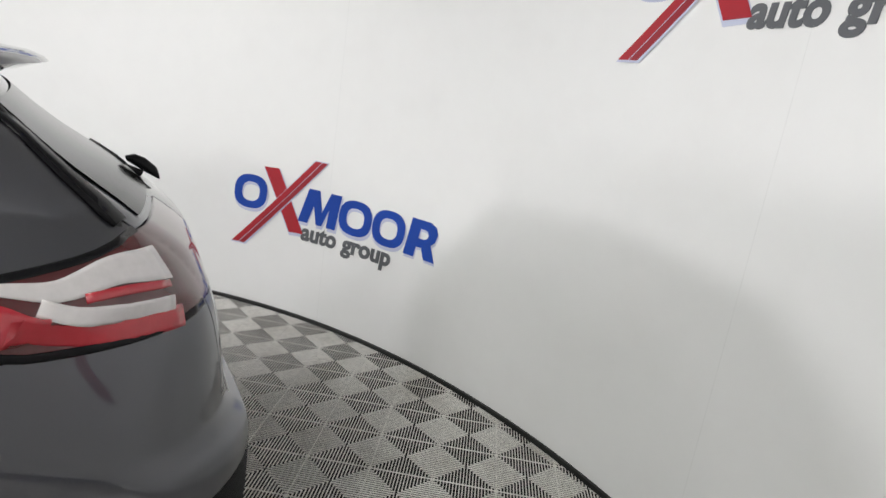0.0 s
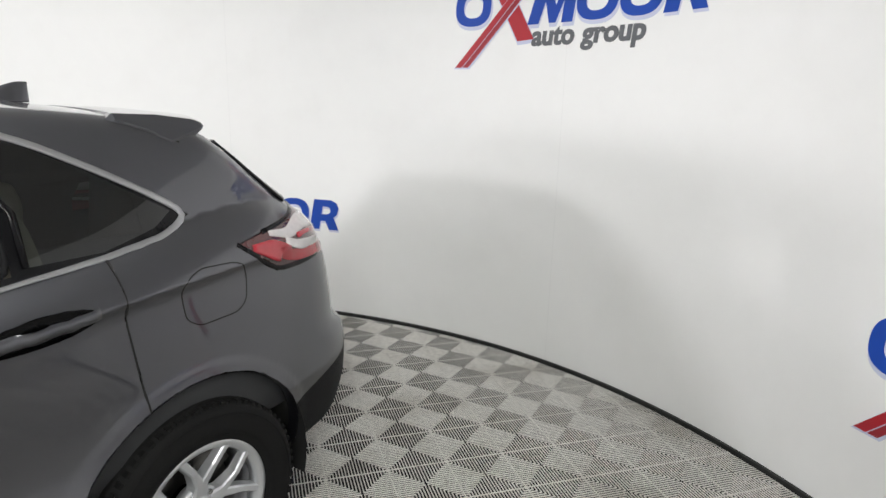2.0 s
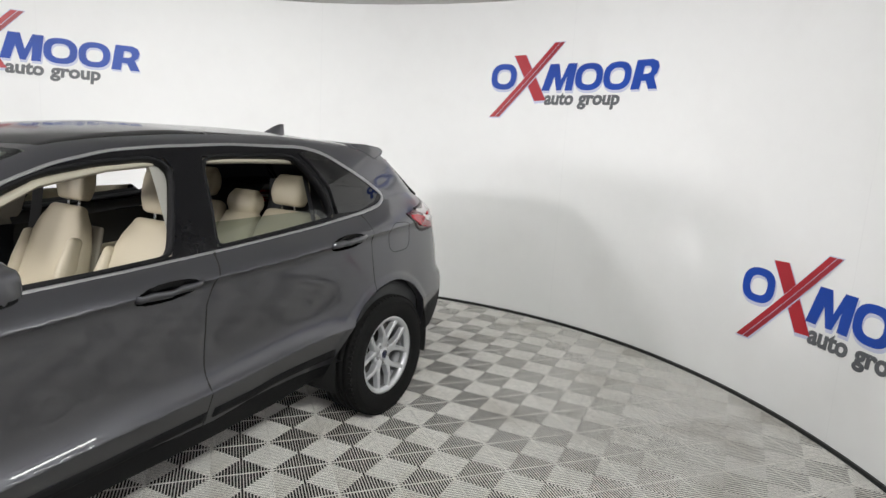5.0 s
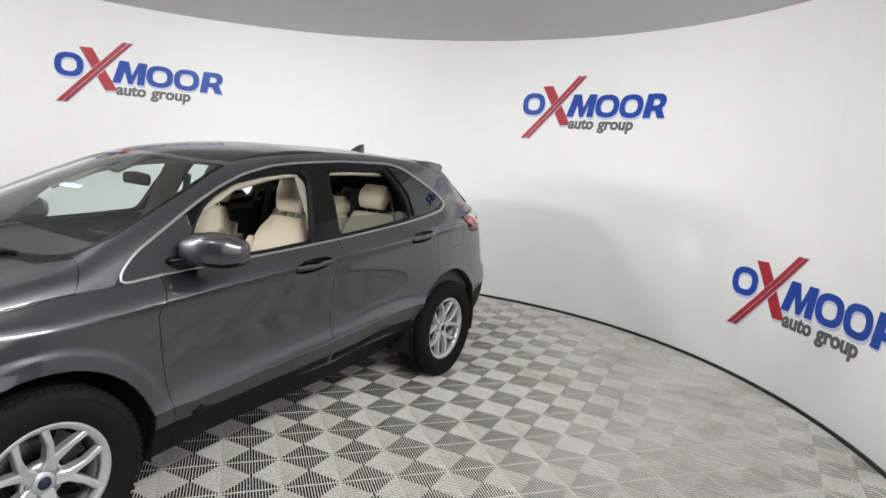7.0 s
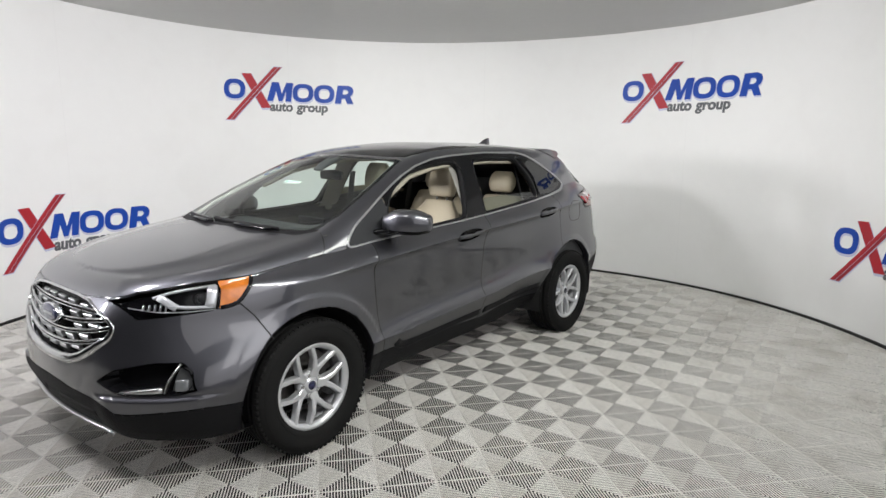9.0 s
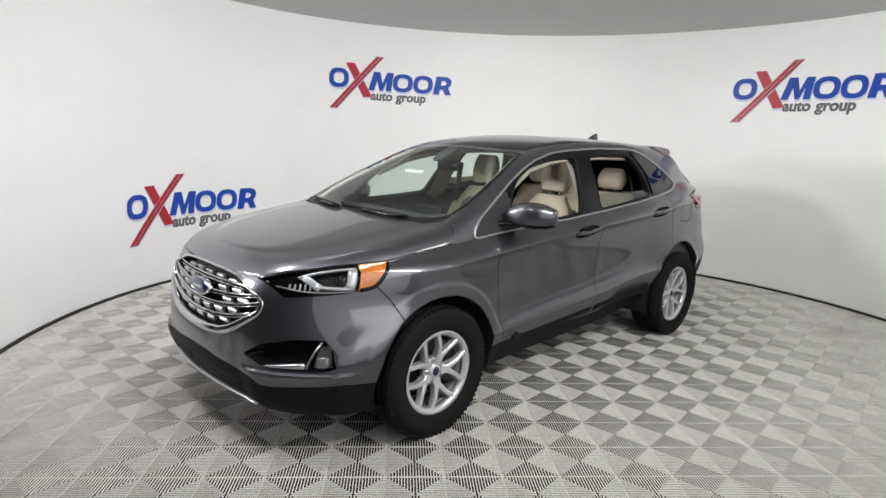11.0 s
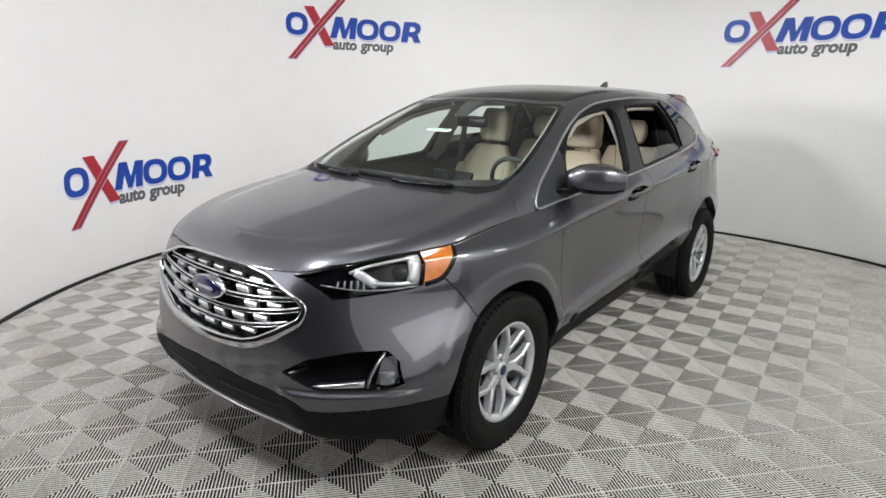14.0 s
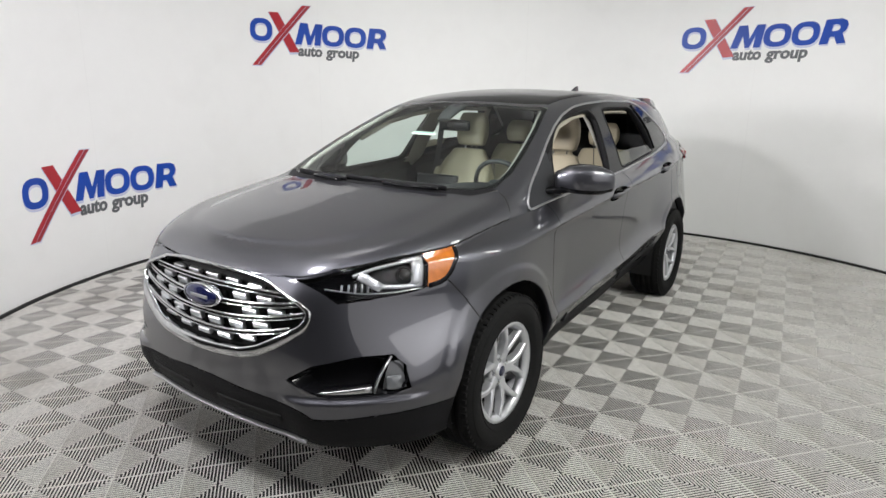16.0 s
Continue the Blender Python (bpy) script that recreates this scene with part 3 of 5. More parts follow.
skin_bm = bmesh.new()
grid_mesh(skin_bm, SKIN_GRID.tolist())
bmesh.ops.reverse_faces(skin_bm, faces=skin_bm.faces[:])
flank = lambda c: c.y > .42
for line in (SEAM_FRONT, SEAM_PILLAR, SEAM_REAR, SILL, WING_SEAM, REAR_LOW):
    score(skin_bm, line, (0, 2), flank)
score(skin_bm, TAIL_TOP, (0, 2), lambda c: c.y > .3)
score(skin_bm, TAIL_LOW, (0, 2), lambda c: c.y > .3)
score(skin_bm, [(-1.7, .5), (-1.7, .98), (-2.5, .98)], (0, 2), lambda c: c.x < -1.6)
score(skin_bm, HOOD_EDGE, (0, 2), lambda c: c.x > 1.1)
score(skin_bm, NOSE_LOW, (0, 2), lambda c: c.x > 1.5)
for line in (GLASS_EDGE, FRONT_OPEN, REAR_OPEN, REAR_GLASS, QUARTER):
    score(skin_bm, line, (0, 2), lambda c: c.y > .45 and c.z > 1.0, True)
for line in HANDLES:
    score(skin_bm, line, (0, 2), flank, True)
score(skin_bm, LAMP, (0, 2), lambda c: c.y > .3, True)
score(skin_bm, AMBER, (0, 2), lambda c: c.y > .5, True)
score(skin_bm, GRILLE[:-1] + [(0, .614)], (1, 2), lambda c: c.x > 2.1)
score(skin_bm, FOG, (1, 2), lambda c: c.x > 1.9, True)
for line in (COWL, SCREEN_LOW, SCREEN_SIDE, SCREEN_TOP, ROOF_GLASS, ROOF_GLASS_REAR):
    score(skin_bm, line, (0, 1), lambda c: c.z > 1.08)
score(skin_bm, HATCH_SIDE, (0, 1), lambda c: c.z > .6 and c.x < -1.5)
score(skin_bm, [(-1.60, 0), (-1.62, .57)], (0, 1), lambda c: c.z > 1.5)
for arch in ARCHES:
    score(skin_bm, arch_line(*arch), (0, 2), lambda c: c.y > .55)


def side_of(line, u, v, vertical):
    """How far (u, v) lies above (or, for a vertical line, ahead of) an open line."""
    if vertical:
        return u - np.interp(v, *zip(*sorted((b, a) for a, b in line)))
    return v - np.interp(u, *zip(*sorted(line)))


def panel_of(c):
    x, y, z = c
    if z < .262 + .09 * float(ramp(x, -.6, -.98)):
        return "underbody"
    if y > .55 and any(math.hypot(x - a, z - b) < r - .001 for a, b, r in ARCHES):
        return None
    if y > .8 and .98 < z < 1.17 and any(inside_outline(x, z, h) for h in HANDLES):
        return None
    if z > 1.0 and y > .45 and inside_outline(x, z, GLASS_EDGE):
        if inside_outline(x, z, FRONT_OPEN):
            return None
        if inside_outline(x, z, REAR_OPEN):
            return "rear_door_glass" if inside_outline(x, z, REAR_GLASS) else None
        if inside_outline(x, z, QUARTER):
            return "quarter_glass"
        return "mirror_sail" if x > .70 and z < 1.33 else "pillar_trim"
    if x > 2.1 and inside_outline(y, z, GRILLE):
        return None
    if x > 1.9 and inside_outline(y, z, FOG):
        return None
    if y > .3 and x > 1.6 and inside_outline(x, z, LAMP):
        return "indicator_lens" if inside_outline(x, z, AMBER) else "headlamp_lens"
    if z > 1.08 and inside_outline(x, y, SCREEN):
        return "windscreen"
    if z > 1.4 and inside_outline(x, y, ROOF_GLASS):
        return "roof_glass"
    if z > 1.4 and inside_outline(x, y, ROOF_GLASS_REAR):
        return "roof_glass_rear"
    if x > 1.17 and side_of(HOOD_EDGE[:-1], x, z, False) > 0 and (x > 1.262 or side_of(HOOD_EDGE[-2:], x, z, True) > 0):
        return "cowl" if x < np.interp(y, *zip(*[(b, a) for a, b in COWL])) else "bonnet"
    if x > 1.5 and side_of(NOSE_LOW, x, z, False) < 0:
        return "front_valance"
    if x > 1.6 and (x > 2.0 or side_of(WING_SEAM, x, z, True) > 0 or z > 1.2):
        return "front_bumper"
    if x < -1.62 and y > .3 and TAIL_LOW[-1][0] < x and side_of(TAIL_TOP, x, z, False) < 0 < side_of(TAIL_LOW, x, z, False) and x < -1.645:
        return "tail_lamp"
    if x < -1.6 and side_of(REAR_LOW, x, z, False) < 0:
        return "rear_valance"
    if x < -1.60 and y < np.interp(x, *zip(*sorted(HATCH_SIDE))) and z > .85:
        return "tailgate"
    if x < -1.7 and z < .98:
        return "rear_bumper"
    if 1.0 < z and y > .3 and not inside_outline(x, z, GLASS_EDGE) and z > belt_z(x) + .02 and x > -1.60:
        return "wing" if x > 1.0 and z < 1.15 else "roof"
    if y < .42:
        return "roof" if z > 1.2 else "underbody"
    if x > .86 and side_of(SEAM_FRONT, x, z, True) > 0:
        return "front_sill" if z < np.interp(x, *zip(*sorted(SILL))) and x < 1.1 else "wing"
    if side_of(SILL, x, z, False) < 0 and -1.15 < x:
        return "sill"
    if x > -.25 and side_of(SEAM_PILLAR, x, z, True) > 0:
        return "front_door"
    if x > -1.26 and side_of(SEAM_REAR, x, z, True) > 0:
        return "rear_door"
    return "rear_wing"


skin_bm.verts.index_update()
panels = {}
for f in skin_bm.faces:
    name = panel_of(f.calc_center_median())
    panels.setdefault(name, []).append([v.index for v in f.verts])
skin_co = np.array([v.co for v in skin_bm.verts])
skin_no = body_normals(skin_co)
skin_bm.free()

# ---- car materials ----
GLOSS_BLACK = material("gloss_black_trim", (.006, .006, .007), .12, vary=.1, spec=.2)
PLASTIC = material("black_grained_plastic", (.007, .007, .008), .6, vary=.2, grain=420, bump=.25, spec=.18)
CHROME = material("bright_chrome", (.62, .63, .64), .12, 1.0, vary=.04, grain=30)
TRIM_CHROME = material("satin_bright_trim", (.46, .46, .47), .28, .8, vary=.04, grain=200)
SAIL = material("dark_grey_sail", (.030, .031, .034), .6, vary=.1, grain=300, spec=.25)
SATIN = material("satin_silver", (.62, .63, .64), .28, 1.0, vary=.05, grain=200)
DULL = material("dull_grey_trim", (.16, .165, .17), .3, .8, vary=.06, grain=200)
FOG_LENS = material("clear_fog_lens", (.20, .21, .22), .12, .4, vary=.2, grain=60, coat=.6)
RUBBER = material("black_tyre_rubber", (.008, .008, .008), .8, vary=.25, grain=180, bump=.3, spec=.2)
ALLOY = material("silver_alloy", (.66, .67, .69), .30, .62, vary=.05, grain=300, coat=.4)
# inner rim alloy, with the shade behind the spokes in its colour
SHADED_BARREL = material("dull_shaded_barrel", (.20, .20, .21), .5, .5, vary=.15, grain=120)
IRON = material("brake_iron", (.12, .115, .11), .42, .9, vary=.2, grain=90)
CREAM = material("cream_leather", (.42, .37, .27), .48, vary=.07, grain=260, bump=.22)
SEATBACK = material("grey_seat_back", (.27, .245, .20), .55, vary=.08, grain=260, bump=.2)
CREAM_TRIM = material("cream_pillar_trim", (.40, .37, .30), .6, vary=.05, grain=400, bump=.1)
CABIN = material("charcoal_cabin_plastic", (.030, .031, .033), .6, vary=.2, grain=300, bump=.2)
LINER = material("pale_grey_headliner", (.32, .31, .285), .85, vary=.06, grain=500, bump=.15)
WELL = material("black_felt_and_gap_shade", (.009, .009, .009), .9, vary=.3, grain=120)
RED_LENS = material("red_lamp_lens", (.40, .022, .035), .12, vary=.15, grain=60, coat=.8)
SMOKED = material("smoked_red_lens", (.075, .012, .014), .12, vary=.3, grain=40, coat=.8)
PALE_LENS = material("pale_lamp_lens", (.60, .57, .57), .12, vary=.12, grain=50, coat=.8)
AMBER_LENS = material("amber_lamp_lens", (.52, .15, .016), .2, vary=.45, grain=24, coat=.8)
LAMP_SILVER = material("lamp_reflector", (.64, .65, .67), .22, .45, vary=.06, grain=80)
BADGE_BLUE = material("badge_blue", (.008, .011, .05), .15, vary=.1, coat=.8)
PALE = material("pale_print", (.75, .78, .74), .5, vary=.04)
CLEAR = glass("clear_glass", (.72, .84, .775), .0, 1.62)
LENS = glass("clear_lens", (.93, .94, .95), .0, 1.3)
TINT = glass("dark_privacy_glass", (.11, .125, .12))
GREEN = glass("green_side_glass", (.44, .50, .45))

PANELS = {
    "bonnet": (PAINT, "long grey bonnet with two raised ridges"), "wing": (PAINT, ""), "front_bumper": (PAINT, ""), "front_door": (PAINT, ""),
    "rear_door": (PAINT, ""), "rear_wing": (PAINT, ""), "roof": (PAINT, ""), "tailgate": (PAINT, ""), "rear_bumper": (PAINT, ""), "mirror_sail": (SAIL, "dark grey sail panel behind the mirror"),
    "underbody": (WELL, ""), "front_valance": (PLASTIC, "black plastic lower bumper"), "rear_valance": (PLASTIC, "black plastic lower rear bumper"), "sill": (PLASTIC, "black plastic sill cladding"),
    "front_sill": (PLASTIC, ""), "pillar_trim": (GLOSS_BLACK, "gloss black window pillar"), "cowl": (PLASTIC, "black cowl below the windscreen"),
    "windscreen": (CLEAR, "clear raked windscreen"), "roof_glass": (GLOSS_BLACK, "black glass roof panel"), "roof_glass_rear": (GLOSS_BLACK, "black glass roof panel"),
    "rear_door_glass": (GREEN, "lowered rear window glass"), "quarter_glass": (TINT, "dark tinted quarter glass"), "headlamp_lens": (LENS, "clear headlamp lens"),
    "indicator_lens": (AMBER_LENS, "amber indicator lens"), "tail_lamp": (SMOKED, "smoked tail lamp with red and clear bands"),
}
CENTRE = ("bonnet", "front_bumper", "roof", "tailgate", "rear_bumper", "underbody", "front_valance", "rear_valance", "cowl", "windscreen", "roof_glass", "roof_glass_rear")
GAP = ("bonnet", "wing", "front_bumper", "front_door", "rear_door", "rear_wing", "tailgate", "rear_bumper", "sill", "front_sill", "front_valance", "rear_valance", "roof_glass", "roof_glass_rear", "tail_lamp", "mirror_sail")


def welded(name, m):
    """Where a panel runs into the next one with no seam."""
    if name == "rear_wing":
        return m.z > 1.30 or (m.x > -1.64 and m.z > float(belt_z(m.x)) - .004) or (m.x < -1.69 and m.z < .985)
    if name == "rear_bumper":
        return True
    return name == "wing" and m.z > 1.09 and m.x < 1.17


def build_panel(name, polys, mirror=1, lift=0.0, mat=None, parent=None, obname=None):
    """One body panel from the skin's faces, its edges drawn back from the seams and turned inward."""
    used = sorted({i for p in polys for i in p})
    at = {i: k for k, i in enumerate(used)}
    co, no = skin_co[used], skin_no[used]
    bm = bmesh.new()
    vs = [bm.verts.new(c + n * lift) for c, n in zip(co, no)]
    for p in polys:
        try:
            bm.faces.new([vs[at[i]] for i in p])
        except ValueError:
            pass
    if name in CENTRE and mirror == 1:
        geom = bmesh.ops.duplicate(bm, geom=bm.verts[:] + bm.faces[:])["geom"]
        bmesh.ops.reverse_faces(bm, faces=[g for g in geom if isinstance(g, bmesh.types.BMFace)])
        for g in geom:
            if isinstance(g, bmesh.types.BMVert):
                g.co.y = -g.co.y
        bmesh.ops.remove_doubles(bm, verts=[v for v in bm.verts if abs(v.co.y) < 2e-3], dist=8e-4)
    elif mirror == -1:
        for v in bm.verts:
            v.co.y = -v.co.y
        bmesh.ops.reverse_faces(bm, faces=bm.faces[:])
    if name in GAP and name != "rear_bumper":
        bm.normal_update()
        edges = [e for e in bm.edges if e.is_boundary and not welded(name, (e.verts[0].co + e.verts[1].co) / 2)]
        moves = {}
        for e in edges:
            f = e.link_faces[0]
            t = (e.verts[1].co - e.verts[0].co).normalized()
            inward = f.normal.cross(t)
            if inward.dot(f.calc_center_median() - e.verts[0].co) < 0:
                inward = -inward
            for v in e.verts:
                moves.setdefault(v, []).append((inward, f.normal))
        for v, m in moves.items():
            d = sum((i for i, _ in m), Vector())
            if d.length > .2:
                v.co += d.normalized() * .0034
        rim = bmesh.ops.extrude_edge_only(bm, edges=edges)["geom"]
        back = [g for g in rim if isinstance(g, bmesh.types.BMVert)]
        where = np.array([(v.co.x, abs(v.co.y), v.co.z) for v in back])
        for v, n in zip(back, body_normals(where)):
            v.co -= Vector((n[0], n[1] * (1 if v.co.y >= 0 else -1), n[2])) * .014
    me = bpy.data.meshes.new(name)
    for f in bm.faces:
        f.smooth = True
    bm.to_mesh(me)
    bm.free()
    where = np.array([v.co for v in me.vertices])
    sign = np.where(where[:, 1] < 0, -1.0, 1.0)
    n = body_normals(where * np.stack([np.ones_like(sign), sign, np.ones_like(sign)], -1))
    n[:, 1] *= sign
    me.normals_split_custom_set_from_vertices(n.tolist())
    me.materials.append(mat or PANELS[name][0])
    ob = new(obname or name, me)
    ob.parent = parent
    if PANELS.get(name, (0, ""))[1]:
        ob["label"] = PANELS[name][1]
    return ob


car = tagged(new("car"), "dark grey metallic five-door crossover with cream seats, parked on ribbed tiles", "car")
made = {}
order = ["front_door", "rear_door"] + [n for n in PANELS if n not in ("front_door", "rear_door")]
for name in order:
    if name not in panels:
        continue
    sides = (1,) if name in CENTRE else (1, -1)
    for s in sides:
        parent = car
        if name == "rear_door_glass":
            parent = made["rear_door", s]
        if name == "mirror_sail":
            parent = made["front_door", s]
        made[name, s] = build_panel(name, panels[name], s, 0.0, None, parent, "roof_glass" if name == "roof_glass_rear" else None)
for g in ("windscreen", "rear_door_glass", "headlamp_lens", "quarter_glass"):
    for s in (1, -1):
        if (g, s) in made:
            made[g, s].visible_shadow = False

# ---- shapes for the car's fittings ----


def sweep(bm, path, normals, profile, closed=False):
    """A bar along a path: profile points (across, up) set on each normal."""
    rows = []
    n = len(path)
    for i, (p, no) in enumerate(zip(path, normals)):
        a, b = (path[(i - 1) % n], path[(i + 1) % n]) if closed else (path[max(i - 1, 0)], path[min(i + 1, n - 1)])
        t = (Vector(b) - Vector(a)).normalized()
        side = t.cross(no).normalized()
        prof = profile(i / (n - 1)) if callable(profile) else profile
        rows.append([Vector(p) + side * u + Vector(no) * v for u, v in prof + prof[:1]])
    if closed:
        rows.append(rows[0])
    grid_mesh(bm, rows)
    if not closed:
        for row in (rows[0], rows[-1]):
            bm.faces.new([bm.verts.new(p) for p in row[:-1]])
    bmesh.ops.remove_doubles(bm, verts=bm.verts, dist=1e-5)
    bmesh.ops.recalc_face_normals(bm, faces=bm.faces)


def bar(w, h, base=0.0):
    """The cross-section of a raised strip with softened shoulders."""
    return [(-w / 2, base), (-w / 2, h * .6), (-w * .32, h), (w * .32, h), (w / 2, h * .6), (w / 2, base)]


def lathe(bm, profile, n=64, centre=(0, 0, 0), loop=False):
    """Turns (radius, y) points about the y axis."""
    c = Vector(centre)
    prof = profile + profile[:1] if loop else profile
    rows = [[c + Vector((r * math.cos(2 * math.pi * i / n), y, r * math.sin(2 * math.pi * i / n))) for i in range(n + 1)] for r, y in prof]
    grid_mesh(bm, rows)
    bmesh.ops.remove_doubles(bm, verts=bm.verts, dist=1e-5)
    bmesh.ops.recalc_face_normals(bm, faces=bm.faces)


def loft(bm, loops):
    """A closed body through loops of equal length."""
    rows = [list(l) + [l[0]] for l in loops]
    grid_mesh(bm, rows)
    for l in (loops[0], loops[-1]):
        bm.faces.new([bm.verts.new(p) for p in l])
    bmesh.ops.remove_doubles(bm, verts=bm.verts, dist=1e-5)
    bmesh.ops.recalc_face_normals(bm, faces=bm.faces)


def oval_loop(centre, u, v, ru, rv, p=3.0, n=28):
    """A rounded loop about centre, in the plane of u and v."""
    out = []
    for i in range(n):
        a = 2 * math.pi * i / n
        c, s = math.cos(a), math.sin(a)
        out.append(Vector(centre) + Vector(u) * ru * math.copysign(abs(c) ** (2 / p), c) + Vector(v) * rv * math.copysign(abs(s) ** (2 / p), s))
    return out


def cushion(bm, spine, u, v, sizes, p=3.2, round_off=.35, n=28):
    """A padded body along a spine of points, with half sizes (ru, rv) at each, closed by rounded ends."""
    loops = []
    for (c, (ru, rv)) in zip(spine, sizes):
        loops.append(oval_loop(c, u, v, ru, rv, p, n))
    first, last = Vector(spine[0]), Vector(spine[-1])
    d0, d1 = (first - Vector(spine[1])).normalized(), (last - Vector(spine[-2])).normalized()
    def cap(c, d, ru, rv):
        r = min(ru, rv) * round_off
        return [oval_loop(c + d * r * math.sin(a), u, v, ru - r * (1 - math.cos(a)), rv - r * (1 - math.cos(a)), p, n) for a in (.5, 1.0, 1.45)]
    loft(bm, cap(first, d0, *sizes[0])[::-1] + loops + cap(last, d1, *sizes[-1]))


def block(bm, centre, size, turn=(0, 0, 0), soft=.01, seg=2):
    """A box with rounded edges."""
    m = pose(*centre, *turn) @ Matrix.Diagonal((*size, 1))
    made = bmesh.ops.create_cube(bm, size=1, matrix=m)
    edges = list({e for v in made["verts"] for e in v.link_edges})
    if soft:
        bmesh.ops.bevel(bm, geom=edges, offset=soft, segments=seg, affect="EDGES", profile=.6, clamp_overlap=True)


def both(fn):
    """Runs fn for the car's left and right side."""
    for s in (1, -1):
        fn(s)


def flip(ob, s):
    """Mirrors a part's mesh to the car's other side."""
    if s == -1:
        ob.data.transform(Matrix.Diagonal((1, -1, 1, 1)))
        ob.data.flip_normals()
    return ob


def dense(line, step=.03, closed=False):
    """Points along a line of corners, softened at the corners."""
    pts = [Vector(p) for p in (line + line[:1] if closed else line)]
    out = []
    for a, b in zip(pts, pts[1:]):
        k = max(1, int((b - a).length / step))
        out += [a.lerp(b, i / k) for i in range(k)]
    if not closed:
        out.append(pts[-1])
    for _ in range(2):
        n = len(out)
        out = [out[i] if (not closed and i in (0, n - 1)) else (out[(i - 1) % n] + out[i] * 2 + out[(i + 1) % n]) / 4 for i in range(n)]
    return out


# ---- chrome and seals round the side glass ----
def side_trim(s):
    edge = dense([Vector((x, z, 0)) for x, z in GLASS_EDGE], .03, True)
    path = [on_side(p.x, p.y) for p in edge]
    bm = bmesh.new()
    sweep(bm, path, [body_normal(p) for p in path], lambda f: bar(float(np.interp(f, (0, .2, .34, .42, .55, .62, 1), (.013, .013, .015, .021, .021, .012, .012))), .005, -.004), True)
    flip(part("window_trim", bm, TRIM_CHROME, car, "bright chrome strip round the side windows"), s)
    for line, door in ((FRONT_OPEN, "front_door"), (REAR_OPEN, "rear_door")):
        bm = bmesh.new()
        loop = dense([Vector((x, z, 0)) for x, z in line], .03, True)
        path = [on_side(p.x, p.y, -.008) for p in loop]
        sweep(bm, path, [body_normal(p) for p in path], bar(.016, .010, -.03), True)
        flip(part("window_seal", bm, PLASTIC, made[door, s], "black rubber window seal"), s)
    # thin bright edge along the rear pillar and the dark division bar
    bm = bmesh.new()
    path = [on_side(x, z, .002) for x, z in [(-.925, 1.565), (-1.0, 1.47), (-1.045, 1.38), (-1.04, 1.25)]]
    sweep(bm, path, [body_normal(p) for p in path], bar(.016, .008, -.004))
    flip(part("division_bar", bm, GLOSS_BLACK, made["rear_door", s]), s)


both(side_trim)


# ---- door handles, fuel flap, wing mirrors ----
def door_handle(line, door, s):
    mx, mz = sum(p[0] for p in line) / len(line), sum(p[1] for p in line) / len(line)
    bm = bmesh.new()
    rows = []
    for f, d in ((1.02, .001), (.98, -.006), (.86, -.022), (.55, -.034), (.05, -.036)):
        rows.append([on_side(mx + (x - mx) * f, mz + (z - mz) * f, d) for x, z in line + line[:1]])
    grid_mesh(bm, rows)
    bmesh.ops.recalc_face_normals(bm, faces=bm.faces)
    flip(part("handle_recess", bm, GLOSS_BLACK, made[door, s], "dark recess behind the handle"), s)
    bm = bmesh.new()
    path = []
    for k in range(15):
        f = k / 14
        x = mx + .140 - .28 * f
        path.append(on_side(x, mz - (x - mx) * .07 + .006, .001 + .014 * math.sin(math.pi * f) ** .4))
    sweep(bm, path, [body_normal(on_side(p.x, p.z)) for p in path], lambda f: [(-.020 + .006 * f, -.006), (-.018, .003), (-.004, .009), (.012, .006), (.016, -.006), (0, -.012)])
    flip(part("door_handle", bm, PAINT, made[door, s], "grey painted pull handle"), s)


